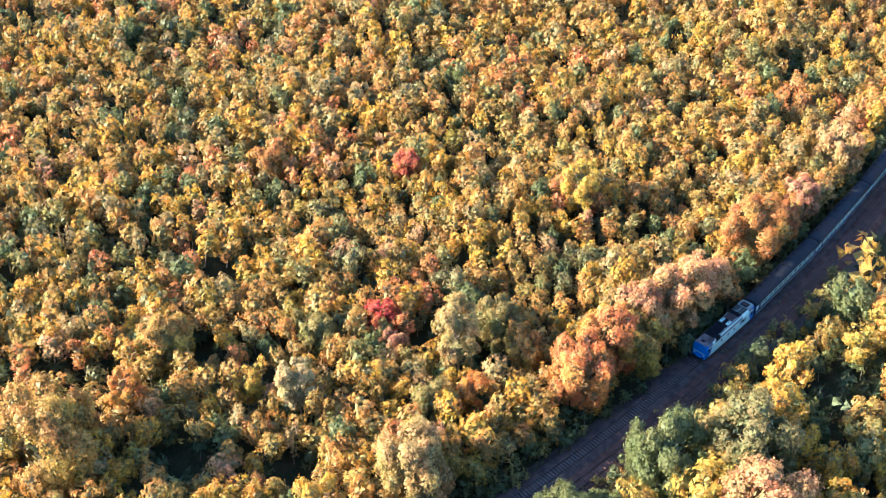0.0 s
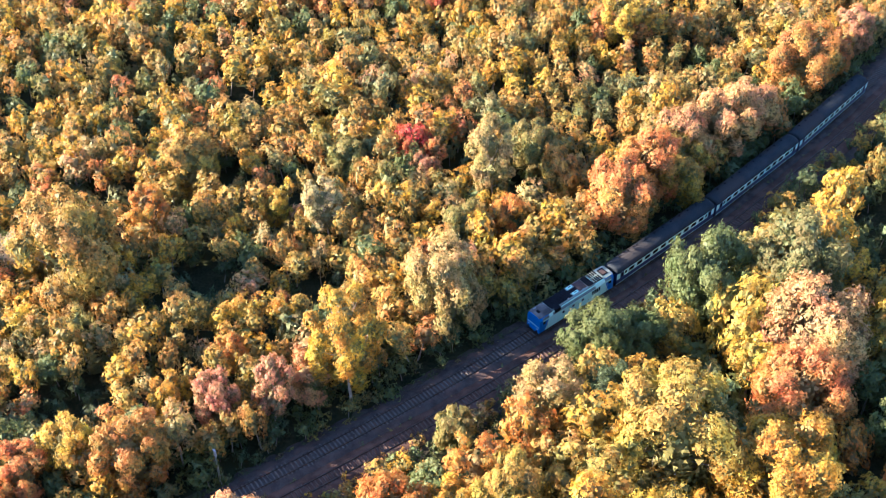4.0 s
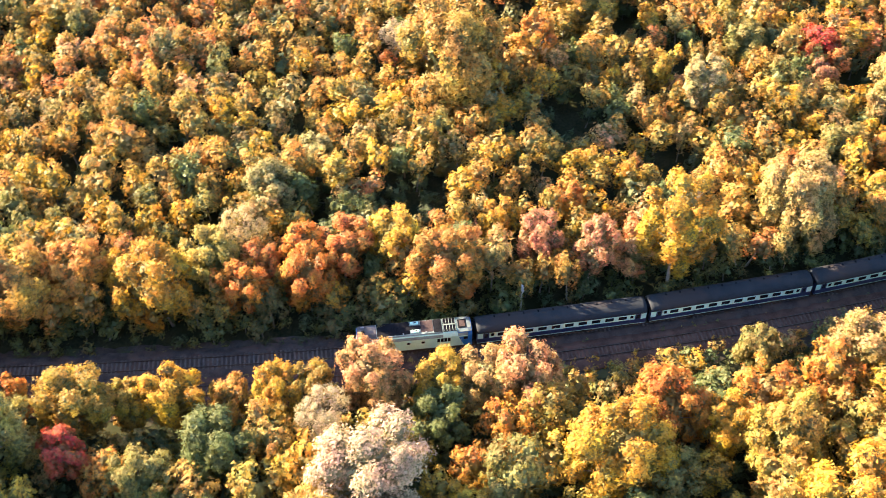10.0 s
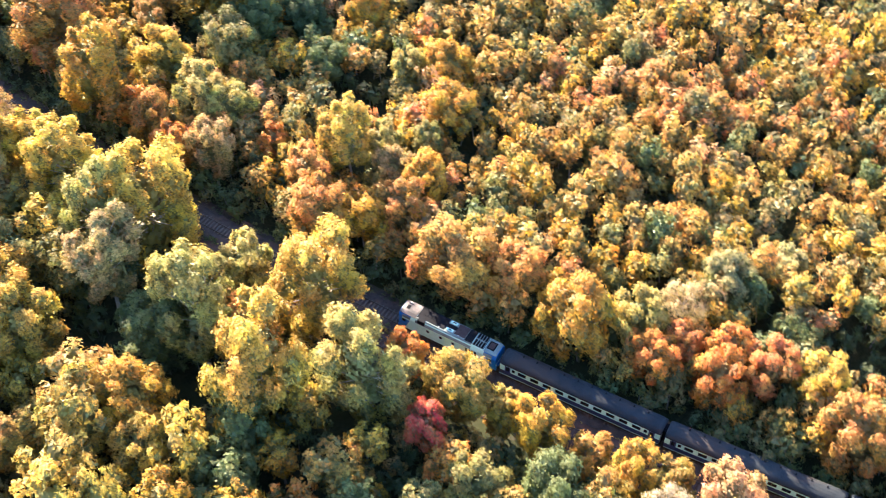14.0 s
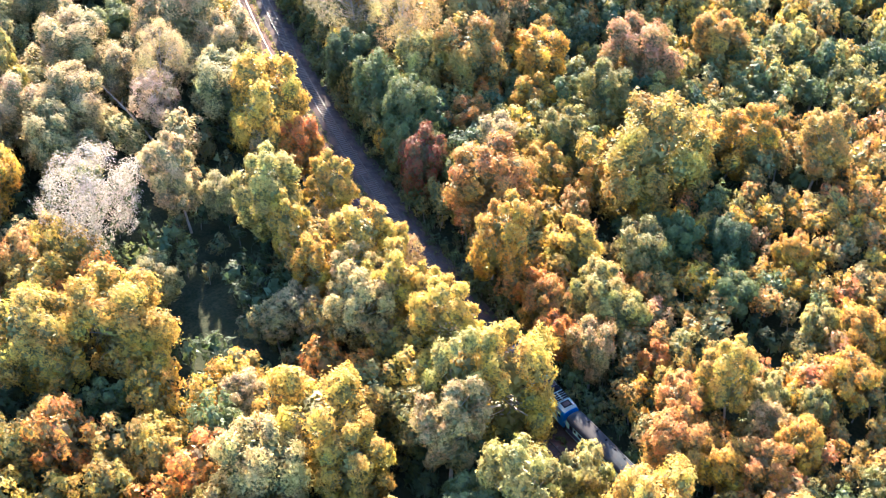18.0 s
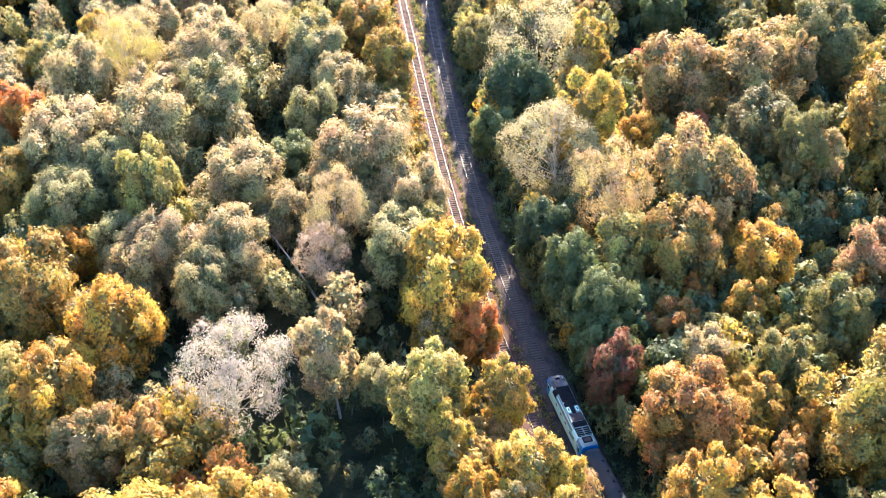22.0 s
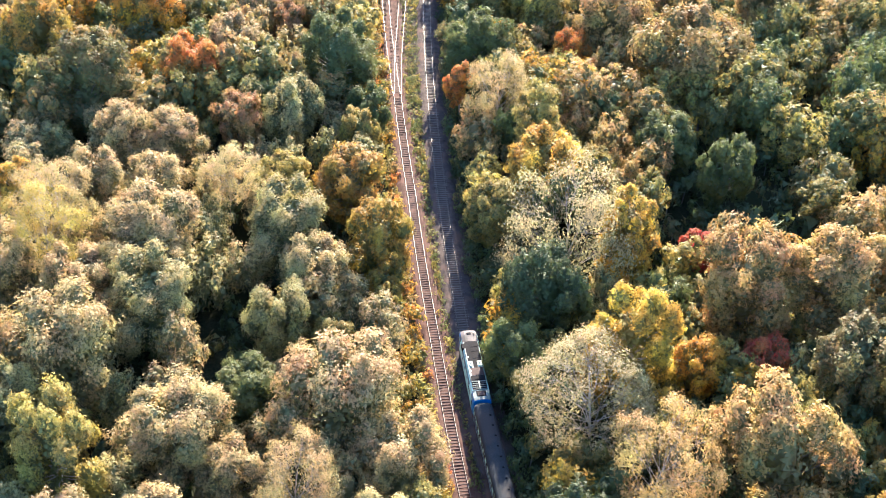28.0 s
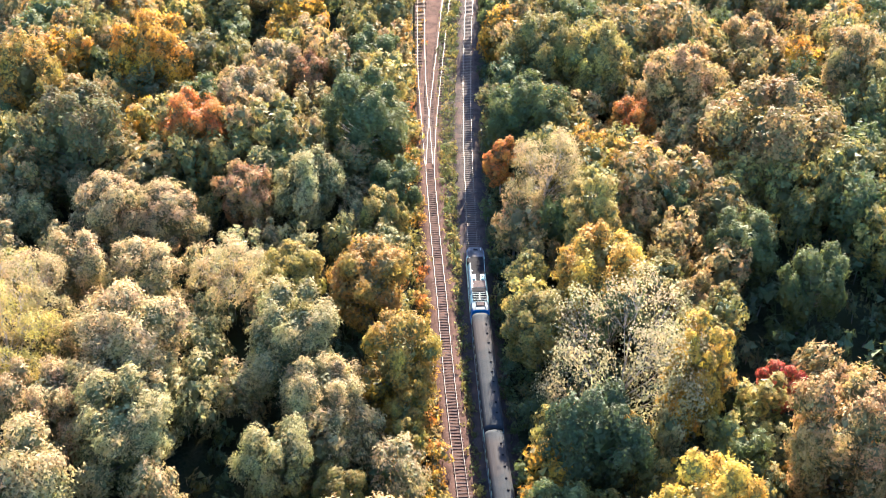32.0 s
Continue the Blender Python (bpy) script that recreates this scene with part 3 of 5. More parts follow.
# ---------------------------------------------------------------- trees
TINTS = {
    "gold": (0.56, 0.31, 0.026), "golive": (0.42, 0.27, 0.0399), "yellow": (0.57, 0.37, 0.045), "ochre": (0.45, 0.26, 0.0487),
    "olive": (0.27, 0.215, 0.0533), "ochreolive": (0.367, 0.245, 0.0774), "dolive": (0.184, 0.146, 0.0491), "green": (0.135, 0.15, 0.042), "dgreen": (0.062, 0.082, 0.032),
    "pgreen": (0.45, 0.35, 0.078), "goldgreen": (0.337, 0.257, 0.0451), "grey": (0.4, 0.335, 0.125), "cream": (0.5, 0.36, 0.15), "white": (0.38, 0.3, 0.235),
    "bone": (0.53, 0.39, 0.245), "pale": (0.48, 0.35, 0.159), "beige": (0.48, 0.316, 0.107), "peach": (0.57, 0.3, 0.12), "pink": (0.55, 0.255, 0.13),
    "salmon": (0.6, 0.235, 0.062), "apricot": (0.55, 0.279, 0.0531), "coral": (0.6, 0.155, 0.06), "orange": (0.6, 0.235, 0.035), "rust": (0.47, 0.223, 0.0443), "rustolive": (0.4, 0.233, 0.0443), "red": (0.58, 0.095, 0.05),
    "maroon": (0.24, 0.0884, 0.0399), "rose": (0.42, 0.233, 0.0886), "brown": (0.45, 0.285, 0.095), "ash": (0.45, 0.365, 0.168), "ashgold": (0.51, 0.36, 0.12),
}
WORDS = {
    "gold": "golden yellow", "golive": "golden olive", "yellow": "bright yellow", "ochre": "ochre", "olive": "olive green", "ochreolive": "ochre and olive", "dolive": "dark olive",
    "green": "still green", "dgreen": "dark green", "pgreen": "pale yellow-green", "goldgreen": "green and gold", "grey": "grey-green", "cream": "creamy grey-green", "white": "whitish",
    "bone": "bone-coloured", "pale": "pale beige", "beige": "beige", "peach": "peach-coloured", "pink": "dusty pink", "salmon": "salmon orange", "apricot": "apricot orange", "coral": "coral red", "orange": "orange", "rust": "rust-brown",
    "rustolive": "rusty olive", "red": "red", "maroon": "dark maroon", "rose": "brownish pink", "brown": "light brown", "ash": "ashen grey-yellow", "ashgold": "ashen gold",
}


def icosphere(sub):
    bm = bmesh.new()
    bmesh.ops.create_icosphere(bm, subdivisions=sub, radius=1.0)
    v = np.array([p.co[:] for p in bm.verts])
    f = np.array([[p.index for p in t.verts] for t in bm.faces])
    bm.free()
    return v, f


ICO0 = icosphere(1)


def ragged(rng, ball, k):
    """A leafy inner mass: a ball with an uneven skin."""
    return ball[0] * k * rng.uniform(0.7, 1.25, (len(ball[0]), 1))


TALL = {"dome": 1.22, "tall": 1.75, "willow": 1.28, "bare": 1.12, "young": 1.22, "bush": 0.95}  # half height of a crown to its radius


def lumps(rng, kind):
    """Centres and radii of the boughs of a crown one metre in radius, its middle at the origin."""
    n = {"dome": 28, "tall": 28, "willow": 24, "bare": 28, "young": 9, "bush": 6}[kind]
    size = {"dome": 0.285, "tall": 0.275, "willow": 0.315, "bare": 0.30, "young": 0.44, "bush": 0.5}[kind]
    tall = TALL[kind]
    lean = rng.uniform(-0.13, 0.13, 2)
    got = []
    for k in range(n):
        a = 2.399 * k + rng.uniform(-0.7, 0.7)
        z = 0.95 - 1.8 * (k + 0.5) / n + rng.uniform(-0.10, 0.10)
        ring = math.sqrt(max(0.0, 1 - min(1, abs(z)) ** 2.2)) * (1.0 if z > 0 else 1.0 + 0.25 * z)
        lr = size * rng.uniform(0.7, 1.25)
        d = (1.0 - 0.8 * lr) * rng.uniform(0.75, 1.18)
        got.append((np.array([d * ring * math.cos(a) + lean[0] * z, d * ring * math.sin(a) + lean[1] * z, (1 - 0.6 * lr) * z * tall * rng.uniform(0.9, 1.08)]), lr))
    got += [(np.array((0, 0, z * (tall - 0.55))), 0.62) for z in (-0.6, 0.35)]  # the dense middle
    return got, tall


RISE = np.array((1.0, 1.0, 1.22))  # boughs are taller than wide


def inner_leaves(rng, ls, count, size):
    """The leaves inside the boughs, which turn later than those outside; coloured darker for the shade within."""
    c, r = np.array([l[0] for l in ls]), np.array([l[1] for l in ls])
    own = rng.choice(len(r), size=count, p=r**2 / (r**2).sum())
    d = rng.standard_normal((count, 3)) + (0, 0, 0.3)
    d /= np.linalg.norm(d, axis=1)[:, None]
    p = c[own] + d * RISE * (r[own] * rng.uniform(0.5, 0.82, count))[:, None]
    n = d + 0.35 * rng.standard_normal(d.shape)
    n /= np.linalg.norm(n, axis=1)[:, None]
    b = np.cross(n, rng.standard_normal(d.shape))
    b /= np.linalg.norm(b, axis=1)[:, None] + 1e-6
    t, s = np.cross(n, b), size * rng.uniform(0.6, 1.4, (count, 1))
    v = np.stack([p - 0.55 * s * t - 0.4 * s * b, p + 0.55 * s * t - 0.4 * s * b, p + 0.75 * s * b], 1).reshape(-1, 3)
    return v, np.arange(len(v)).reshape(-1, 3)


def spray(rng, count, kind, size):
    """Leaf sprays: one slender triangle each, in tufts on the boughs, thinning outwards and pointing up and out."""
    ls, tall = lumps(rng, kind)
    tufts = {"willow": 20, "young": 11, "bush": 8, "bare": 14}.get(kind, 16)
    tc, tr, bough = [], [], []
    for i, (q, lr) in enumerate(ls[:-2]):
        for _ in range(tufts):
            d = rng.standard_normal(3) + 1.0 * q / (np.linalg.norm(q) + 0.01) + (0, 0, 0.55)
            d /= np.linalg.norm(d)
            tc.append(q + d * RISE * lr * rng.uniform(0.66, 1.08))
            tr.append(lr * rng.uniform(0.16, 0.34) * (1.0 if tufts < 15 else 0.9))
            bough.append(d)
    tc, tr, bough = np.array(tc), np.array(tr), np.array(bough)
    c, r = np.array([l[0] for l in ls]), np.array([l[1] for l in ls])
    many = count * 3
    pick = rng.choice(len(tr), size=many, p=tr**1.6 / (tr**1.6).sum())
    d = rng.standard_normal((many, 3))
    p = tc[pick] + d * tr[pick, None] * np.array((0.62, 0.62, 0.8))
    face = bough[pick] + 0.3 * d
    own = pick // tufts
    free = rng.random(many) < (0.30 if kind == "bare" else 0.40)  # leaves that clothe the bough between its tufts
    shell = d / np.linalg.norm(d, axis=1)[:, None]
    face = np.where(free[:, None], shell, face)
    p = np.where(free[:, None], c[own] + shell * RISE * (r[own] * rng.uniform(0.68, 1.08, many))[:, None], p)
    inside = (np.linalg.norm((p[:, None] - c[None]) / RISE, axis=2) < 0.62 * r[None]).any(1)
    ok = np.nonzero(~inside)[0][:count]
    p, d, face = p[ok], d[ok], face[ok]
    out = p / np.array((1, 1, tall))
    out /= np.linalg.norm(out, axis=1)[:, None] + 0.05
    n = 0.35 * out + 0.5 * face + 0.36 * rng.standard_normal(d.shape) + (0, 0, 0.12)
    n /= np.linalg.norm(n, axis=1)[:, None]
    b = np.array((0, 0, 0.9)) + 0.5 * out + 0.5 * rng.standard_normal(n.shape)
    wide = 0.48
    if kind == "willow":  # fine hanging sprays
        b, wide = b - (0, 0, 1.5), 0.36
    b -= n * (n * b).sum(1)[:, None]
    b /= np.linalg.norm(b, axis=1)[:, None] + 1e-6
    t = np.cross(n, b)
    s = size * rng.uniform(0.55, 1.45, (len(p), 1))
    v = np.stack([p - wide * s * t - 0.35 * s * b, p + wide * s * t - 0.35 * s * b, p + 0.8 * s * b + 0.12 * s * n], 1).reshape(-1, 3)
    return v, np.arange(len(v)).reshape(-1, 3), ls, tall


def limb(a, b, ra, rb, sides=4):
    a, b = np.asarray(a, float), np.asarray(b, float)
    d = b - a
    d /= np.linalg.norm(d)
    u = np.cross(d, (0.3, 0.9, 0.2))
    u /= np.linalg.norm(u)
    w = np.cross(d, u)
    ang = np.arange(sides) * 2 * math.pi / sides
    ring = np.cos(ang)[:, None] * u + np.sin(ang)[:, None] * w
    v = np.r_[a + ra * ring, b + rb * ring]
    i = np.arange(sides)
    j = (i + 1) % sides
    return v, np.r_[np.c_[i, j, j + sides], np.c_[i, j + sides, i + sides]]


def gather(pieces):
    vs, fs, n = [], [], 0
    for v, f in pieces:
        vs.append(v)
        fs.append(f + n)
        n += len(v)
    return np.concatenate(vs), np.concatenate(fs)


def branchwork(rng, ls, depth, stem=0.05, reach=0.95, twigs=2):
    """Trunk from -depth up to the crown, limbs out to the boughs and twigs on them."""
    pieces = [limb((0, 0, -depth), (rng.uniform(-0.05, 0.05), rng.uniform(-0.05, 0.05), -0.25), stem, stem * 0.7, 6), limb((0, 0, -0.27), (0, 0, 0.55), stem * 0.7, stem * 0.25, 5)]
    for c, r in ls[:-2]:
        foot = np.array([0, 0, min(-0.75 + 0.55 * (c[2] + 0.6), 0.25) - 0.2 + rng.uniform(-0.1, 0.1)])
        tip = c * reach
        mid = 0.55 * foot + 0.45 * tip + rng.uniform(-0.05, 0.05, 3)
        pieces += [limb(foot, mid, stem * 0.38, stem * 0.22), limb(mid, tip, stem * 0.22, stem * 0.10)]
        for _ in range(twigs):
            d = rng.standard_normal(3)
            d[2] = abs(d[2]) * 0.7
            pieces.append(limb(mid * 0.4 + tip * 0.6, tip + d / np.linalg.norm(d) * r * rng.uniform(0.7, 1.25), stem * 0.10, stem * 0.04, 3))
    return gather(pieces)


PROTOTYPES = {}


def prototypes(kind, size_class):
    """Four crown and trunk meshes of a kind, shared by all its trees."""
    if (kind, size_class) not in PROTOTYPES:
        rng = np.random.default_rng(len(PROTOTYPES) * 7 + 3)
        made = []
        for k in range(4):
            count = {"bare": 13000, "willow": 13000, "dome": 10000, "tall": 10500}[kind]
            size = {"bare": 0.047, "willow": 0.069, "dome": 0.077, "tall": 0.078}[kind]
            if size_class == "small":
                count, size = int(count * 0.42), size * 1.5
            elif size_class == "large":
                count, size = int(count * 1.4), size * (0.82 if kind != "bare" else 0.70)
            elif size_class == "huge":
                count, size = int(count * 2.0), size * 0.54
            v, f, ls, tall = spray(rng, count, kind, size)
            crown = mesh_from("crown", v, f, [LEAF])
            core = None
            if kind != "bare":
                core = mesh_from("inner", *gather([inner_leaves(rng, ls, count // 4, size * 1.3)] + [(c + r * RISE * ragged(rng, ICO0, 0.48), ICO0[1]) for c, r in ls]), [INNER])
            wood = branchwork(rng, ls, tall + 0.9, 0.055 if kind != "bare" else 0.024, 0.9 if kind != "bare" else 1.0, 1 if kind != "bare" else 12)
            trunk = mesh_from("trunk", *wood, [PALE_BARK if kind in ("bare", "tall") else BARK])
            made.append((crown, core, trunk, tall))
        PROTOTYPES[kind, size_class] = made
    return PROTOTYPES[kind, size_class]


STANDING = []  # x, y, radius of every tree set by hand
GROWN = random.Random(11)


def grow(kind, name, words, x, y, r, h, colour):
    size_class = "small" if r < 3.4 else "huge" if r > 9.5 and kind == "bare" else "large" if r > 6.0 else "middle"
    crown, core, trunk, tall = GROWN.choice(prototypes(kind, size_class))
    vr = tall * r
    root = tagged(new(name), f"{WORDS[colour]} {words}", "tree", "trees along the railway")
    root.matrix_basis = pose(x, y, h - vr, GROWN.uniform(-9, 9), GROWN.uniform(-9, 9), GROWN.uniform(0, 360)) @ Matrix.Diagonal((r * GROWN.uniform(0.94, 1.12), r * GROWN.uniform(0.84, 1.02), r * GROWN.uniform(0.9, 1.12), 1))
    base = TINTS[colour]
    for part_name, me in (("trunk", trunk), ("crown", crown), ("inner_crown", core)):
        if me is None:
            continue
        ob = new(part_name, me)
        ob.parent = root
        k = GROWN.uniform(0.9, 1.12)
        ob.color = (base[0] * k, base[1] * k * GROWN.uniform(0.95, 1.05), base[2] * k, 1)
        if part_name == "trunk":
            deep = (h - vr + 0.6) / (r * (tall + 0.9))
            ob.scale = (1, 1, max(deep, 0.4)) if kind != "bare" else (1, 1, 1)
    STANDING.append((x, y, r))
    return root


def dome_tree(x, y, r, h, colour):
    return grow("dome", "broadleaf_tree", "broadleaf tree with a full rounded autumn crown", x, y, r, h, colour)


def tall_tree(x, y, r, h, colour):
    return grow("tall", "poplar_tree", "slender tree with a tall upright autumn crown", x, y, r, h, colour)


def willow_tree(x, y, r, h, colour):
    return grow("willow", "willow_tree", "willow with soft billowing foliage", x, y, r, h, colour)


def bare_tree(x, y, r, h, colour):
    return grow("bare", "thin_tree", "half-bare tree showing pale branches", x, y, r, h, colour)


dome_tree(-3.9, -110.5, 6.4, 16.7, "rust")
dome_tree(4.9, -126.3, 4.1, 11.7, "pink")
dome_tree(15.8, -139.7, 5.6, 15.0, "rose")
dome_tree(-0.3, -119.5, 3.7, 10.8, "salmon")
dome_tree(37.1, -53.1, 3.6, 10.5, "coral")
dome_tree(45.8, -25.4, 4.0, 11.3, "rust")
tall_tree(16.8, -83.2, 3.8, 16.6, "yellow")
dome_tree(-19.9, 26.1, 2.1, 7.1, "ochre")
tall_tree(-54.8, -15.2, 5.5, 22.0, "gold")
dome_tree(-45.3, -32.4, 6.8, 17.5, "beige")
dome_tree(-31.0, -65.6, 5.5, 14.7, "salmon")
dome_tree(-25.5, -72.6, 6.2, 16.2, "salmon")
dome_tree(-21.2, -80.1, 5.7, 15.2, "peach")
dome_tree(-18.3, -87.7, 5.8, 15.4, "peach")
dome_tree(-14.6, -95.3, 5.3, 14.4, "peach")
dome_tree(-26.5, -77.4, 5.0, 13.7, "golive")
dome_tree(-6.5, -36.4, 3.3, 9.9, "red")
dome_tree(-13.4, -36.8, 2.7, 8.6, "pink")
tall_tree(-21.5, -18.1, 3.1, 14.2, "pale")
dome_tree(-16.3, -10.7, 2.9, 9.0, "yellow")
tall_tree(-18.9, -46.7, 4.3, 18.2, "beige")
tall_tree(-15.8, 9.1, 3.2, 14.2, "orange")
dome_tree(-25.6, 21.6, 8.0, 20.3, "rustolive")
bare_tree(-17.4, 31.4, 2.8, 10.1, "bone")
dome_tree(-21.5, -58.3, 4.0, 11.5, "ochre")
dome_tree(-28.9, -46.8, 3.4, 10.0, "orange")
dome_tree(-46.7, 0.2, 2.8, 8.8, "orange")
dome_tree(-52.9, 10.1, 3.2, 9.7, "gold")
dome_tree(-55.8, 3.6, 3.6, 10.6, "pink")
tall_tree(-57.5, -4.3, 3.3, 14.7, "pink")
dome_tree(-55.4, -9.7, 3.7, 10.7, "peach")
dome_tree(-59.3, 24.2, 4.2, 11.8, "yellow")
dome_tree(-64.3, 15.5, 5.6, 15.0, "rust")
dome_tree(-62.5, 30.3, 4.1, 11.7, "salmon")
dome_tree(-68.4, 34.3, 3.8, 11.0, "orange")
dome_tree(-68.2, -41.2, 5.4, 14.4, "beige")
dome_tree(-60.4, -57.1, 4.2, 11.9, "green")
dome_tree(-59.1, -51.0, 5.2, 13.9, "green")
dome_tree(-53.5, -70.8, 6.8, 17.6, "green")
dome_tree(-55.7, -83.9, 7.3, 18.6, "dolive")
dome_tree(-82.3, -53.9, 10.2, 22.0, "golive")
dome_tree(-89.9, -64.8, 7.5, 19.1, "gold")
dome_tree(-95.2, -38.3, 8.0, 20.1, "gold")
dome_tree(-84.4, -31.1, 6.2, 16.3, "golive")
dome_tree(-82.3, -15.8, 5.0, 13.6, "orange")
dome_tree(-82.7, -23.5, 4.2, 11.8, "gold")
dome_tree(-93.4, -53.6, 4.1, 11.6, "gold")
dome_tree(-77.9, -73.5, 6.2, 16.2, "salmon")
dome_tree(-69.5, -80.1, 7.8, 19.8, "peach")
dome_tree(-90.7, -9.9, 6.7, 17.4, "gold")
dome_tree(-79.7, 2.7, 5.0, 13.5, "peach")
dome_tree(-80.6, 7.6, 4.1, 11.6, "beige")
dome_tree(-81.8, 13.8, 3.5, 10.2, "yellow")
dome_tree(-83.3, 22.0, 4.8, 13.2, "peach")
dome_tree(-69.0, -27.1, 3.1, 9.4, "olive")
dome_tree(-71.5, -49.5, 4.9, 13.4, "dgreen")
dome_tree(-4.2, 1.2, 4.9, 13.4, "ochre")
dome_tree(-29.6, -39.1, 3.6, 10.5, "olive")
dome_tree(-14.0, -56.1, 4.4, 12.3, "olive")
dome_tree(-7.2, -25.0, 3.3, 9.9, "olive")
dome_tree(-101.6, 57.0, 3.2, 12.0, "red")
bare_tree(-90.1, 27.3, 3.5, 11.7, "bone")
willow_tree(-99.4, 19.5, 7.3, 19.7, "bone")
dome_tree(-90.7, 46.3, 4.1, 11.7, "gold")
dome_tree(-87.3, 34.3, 3.5, 10.4, "gold")
dome_tree(-97.5, 39.1, 4.8, 13.1, "green")
dome_tree(-93.5, 58.5, 4.9, 13.4, "golive")
dome_tree(-74.7, 54.1, 5.3, 14.2, "gold")
dome_tree(-71.2, 42.7, 3.8, 10.9, "orange")
dome_tree(-53.7, 43.1, 4.2, 11.9, "grey")
dome_tree(-44.4, 38.7, 2.9, 9.0, "grey")
dome_tree(-103.3, 46.6, 4.3, 12.1, "olive")
dome_tree(-87.8, 12.5, 3.7, 10.7, "green")
dome_tree(-186.2, 290.7, 4.1, 11.6, "pgreen")
willow_tree(-174.5, 267.9, 7.8, 20.7, "cream")
willow_tree(-177.5, 246.0, 8.6, 22.0, "cream")
willow_tree(-175.7, 238.2, 6.1, 16.8, "grey")
willow_tree(-162.4, 245.8, 9.3, 22.0, "cream")
willow_tree(-148.8, 256.1, 7.6, 20.4, "grey")
willow_tree(-159.6, 262.5, 7.0, 18.9, "cream")
willow_tree(-149.4, 272.7, 8.0, 21.3, "cream")
willow_tree(-127.0, 271.7, 7.4, 19.7, "grey")
willow_tree(-123.0, 261.3, 6.4, 17.6, "cream")
willow_tree(-130.3, 251.8, 5.5, 15.5, "grey")
willow_tree(-122.9, 230.7, 9.7, 22.0, "cream")
willow_tree(-116.3, 218.3, 6.6, 17.9, "cream")
willow_tree(-120.6, 203.6, 6.5, 17.8, "grey")
willow_tree(-144.9, 227.9, 7.6, 20.4, "cream")
willow_tree(-139.5, 221.7, 4.7, 13.5, "pale")
tall_tree(-161.9, 226.2, 6.9, 22.0, "pgreen")
willow_tree(-168.2, 217.3, 5.1, 14.5, "grey")
willow_tree(-159.6, 211.8, 6.5, 17.9, "pale")
willow_tree(-148.2, 209.2, 6.5, 17.8, "cream")
willow_tree(-154.8, 201.8, 5.8, 16.0, "grey")
bare_tree(-130.6, 214.5, 6.5, 19.2, "cream")
bare_tree(-134.1, 205.7, 4.8, 14.9, "bone")
bare_tree(-164.7, 284.2, 6.8, 19.9, "pale")
tall_tree(-172.5, 293.0, 3.8, 16.4, "yellow")
dome_tree(-175.5, 218.0, 4.5, 12.5, "gold")
dome_tree(-188.9, 265.7, 5.9, 15.5, "orange")
dome_tree(-189.5, 238.7, 6.4, 16.6, "golive")
dome_tree(-112.9, 268.8, 6.5, 16.3, "golive")
dome_tree(-112.6, 261.3, 3.6, 10.0, "golive")
bare_tree(-150.6, 176.1, 8.2, 22.0, "white")
tall_tree(-136.7, 177.7, 5.1, 20.9, "cream")
willow_tree(-129.0, 176.6, 3.5, 10.7, "grey")
dome_tree(-183.5, 203.6, 9.7, 22.0, "golive")
dome_tree(-168.2, 192.3, 7.2, 18.4, "gold")
dome_tree(-185.0, 183.7, 5.8, 15.3, "pgreen")
dome_tree(-176.7, 181.0, 7.3, 18.7, "gold")
dome_tree(-172.3, 169.3, 5.5, 14.7, "beige")
dome_tree(-164.3, 170.6, 5.1, 13.7, "ochre")
dome_tree(-184.8, 160.5, 5.2, 14.1, "gold")
dome_tree(-159.2, 160.4, 2.9, 9.0, "orange")
dome_tree(-166.0, 148.7, 7.8, 19.9, "golive")
dome_tree(-152.1, 146.1, 8.3, 20.9, "yellow")
dome_tree(-144.9, 157.8, 4.4, 12.2, "grey")
tall_tree(-116.2, 193.0, 8.5, 22.0, "yellow")
dome_tree(-112.1, 183.0, 4.9, 13.3, "orange")
tall_tree(-122.6, 165.8, 5.7, 22.0, "pgreen")
tall_tree(-112.5, 164.7, 4.1, 17.6, "yellow")
willow_tree(-114.8, 161.0, 3.5, 10.9, "ashgold")
tall_tree(-122.0, 158.1, 4.0, 17.1, "yellow")
tall_tree(-120.5, 147.3, 3.8, 16.5, "gold")
tall_tree(-112.3, 147.0, 5.3, 21.6, "yellow")
bare_tree(-104.2, 149.2, 2.7, 9.7, "brown")
tall_tree(-116.0, 140.6, 4.4, 18.6, "ashgold")
tall_tree(-111.3, 137.2, 5.1, 20.8, "yellow")
tall_tree(-106.9, 132.7, 4.1, 17.4, "yellow")
dome_tree(-124.8, 143.1, 3.7, 10.8, "pale")
dome_tree(-129.5, 142.5, 3.2, 9.7, "grey")
bare_tree(-81.2, 264.4, 13.1, 22.0, "ash")
bare_tree(-88.3, 225.1, 8.6, 22.0, "ash")
bare_tree(-82.4, 209.4, 7.9, 22.0, "ashgold")
tall_tree(-79.2, 234.5, 6.1, 22.0, "yellow")
dome_tree(-84.4, 196.9, 6.5, 17.0, "pgreen")
dome_tree(-93.9, 192.9, 6.1, 16.0, "green")
dome_tree(-95.1, 205.3, 5.4, 14.6, "dgreen")
dome_tree(-69.6, 231.9, 4.7, 12.9, "gold")
dome_tree(-65.7, 209.4, 9.8, 22.0, "beige")
dome_tree(-56.9, 245.0, 8.2, 20.6, "brown")
dome_tree(-58.4, 232.8, 4.0, 11.5, "coral")
dome_tree(-41.7, 242.5, 8.9, 22.0, "brown")
tall_tree(-31.1, 246.0, 4.3, 18.2, "brown")
dome_tree(-47.4, 225.2, 8.1, 20.3, "dolive")
tall_tree(-39.1, 215.2, 3.9, 16.8, "beige")
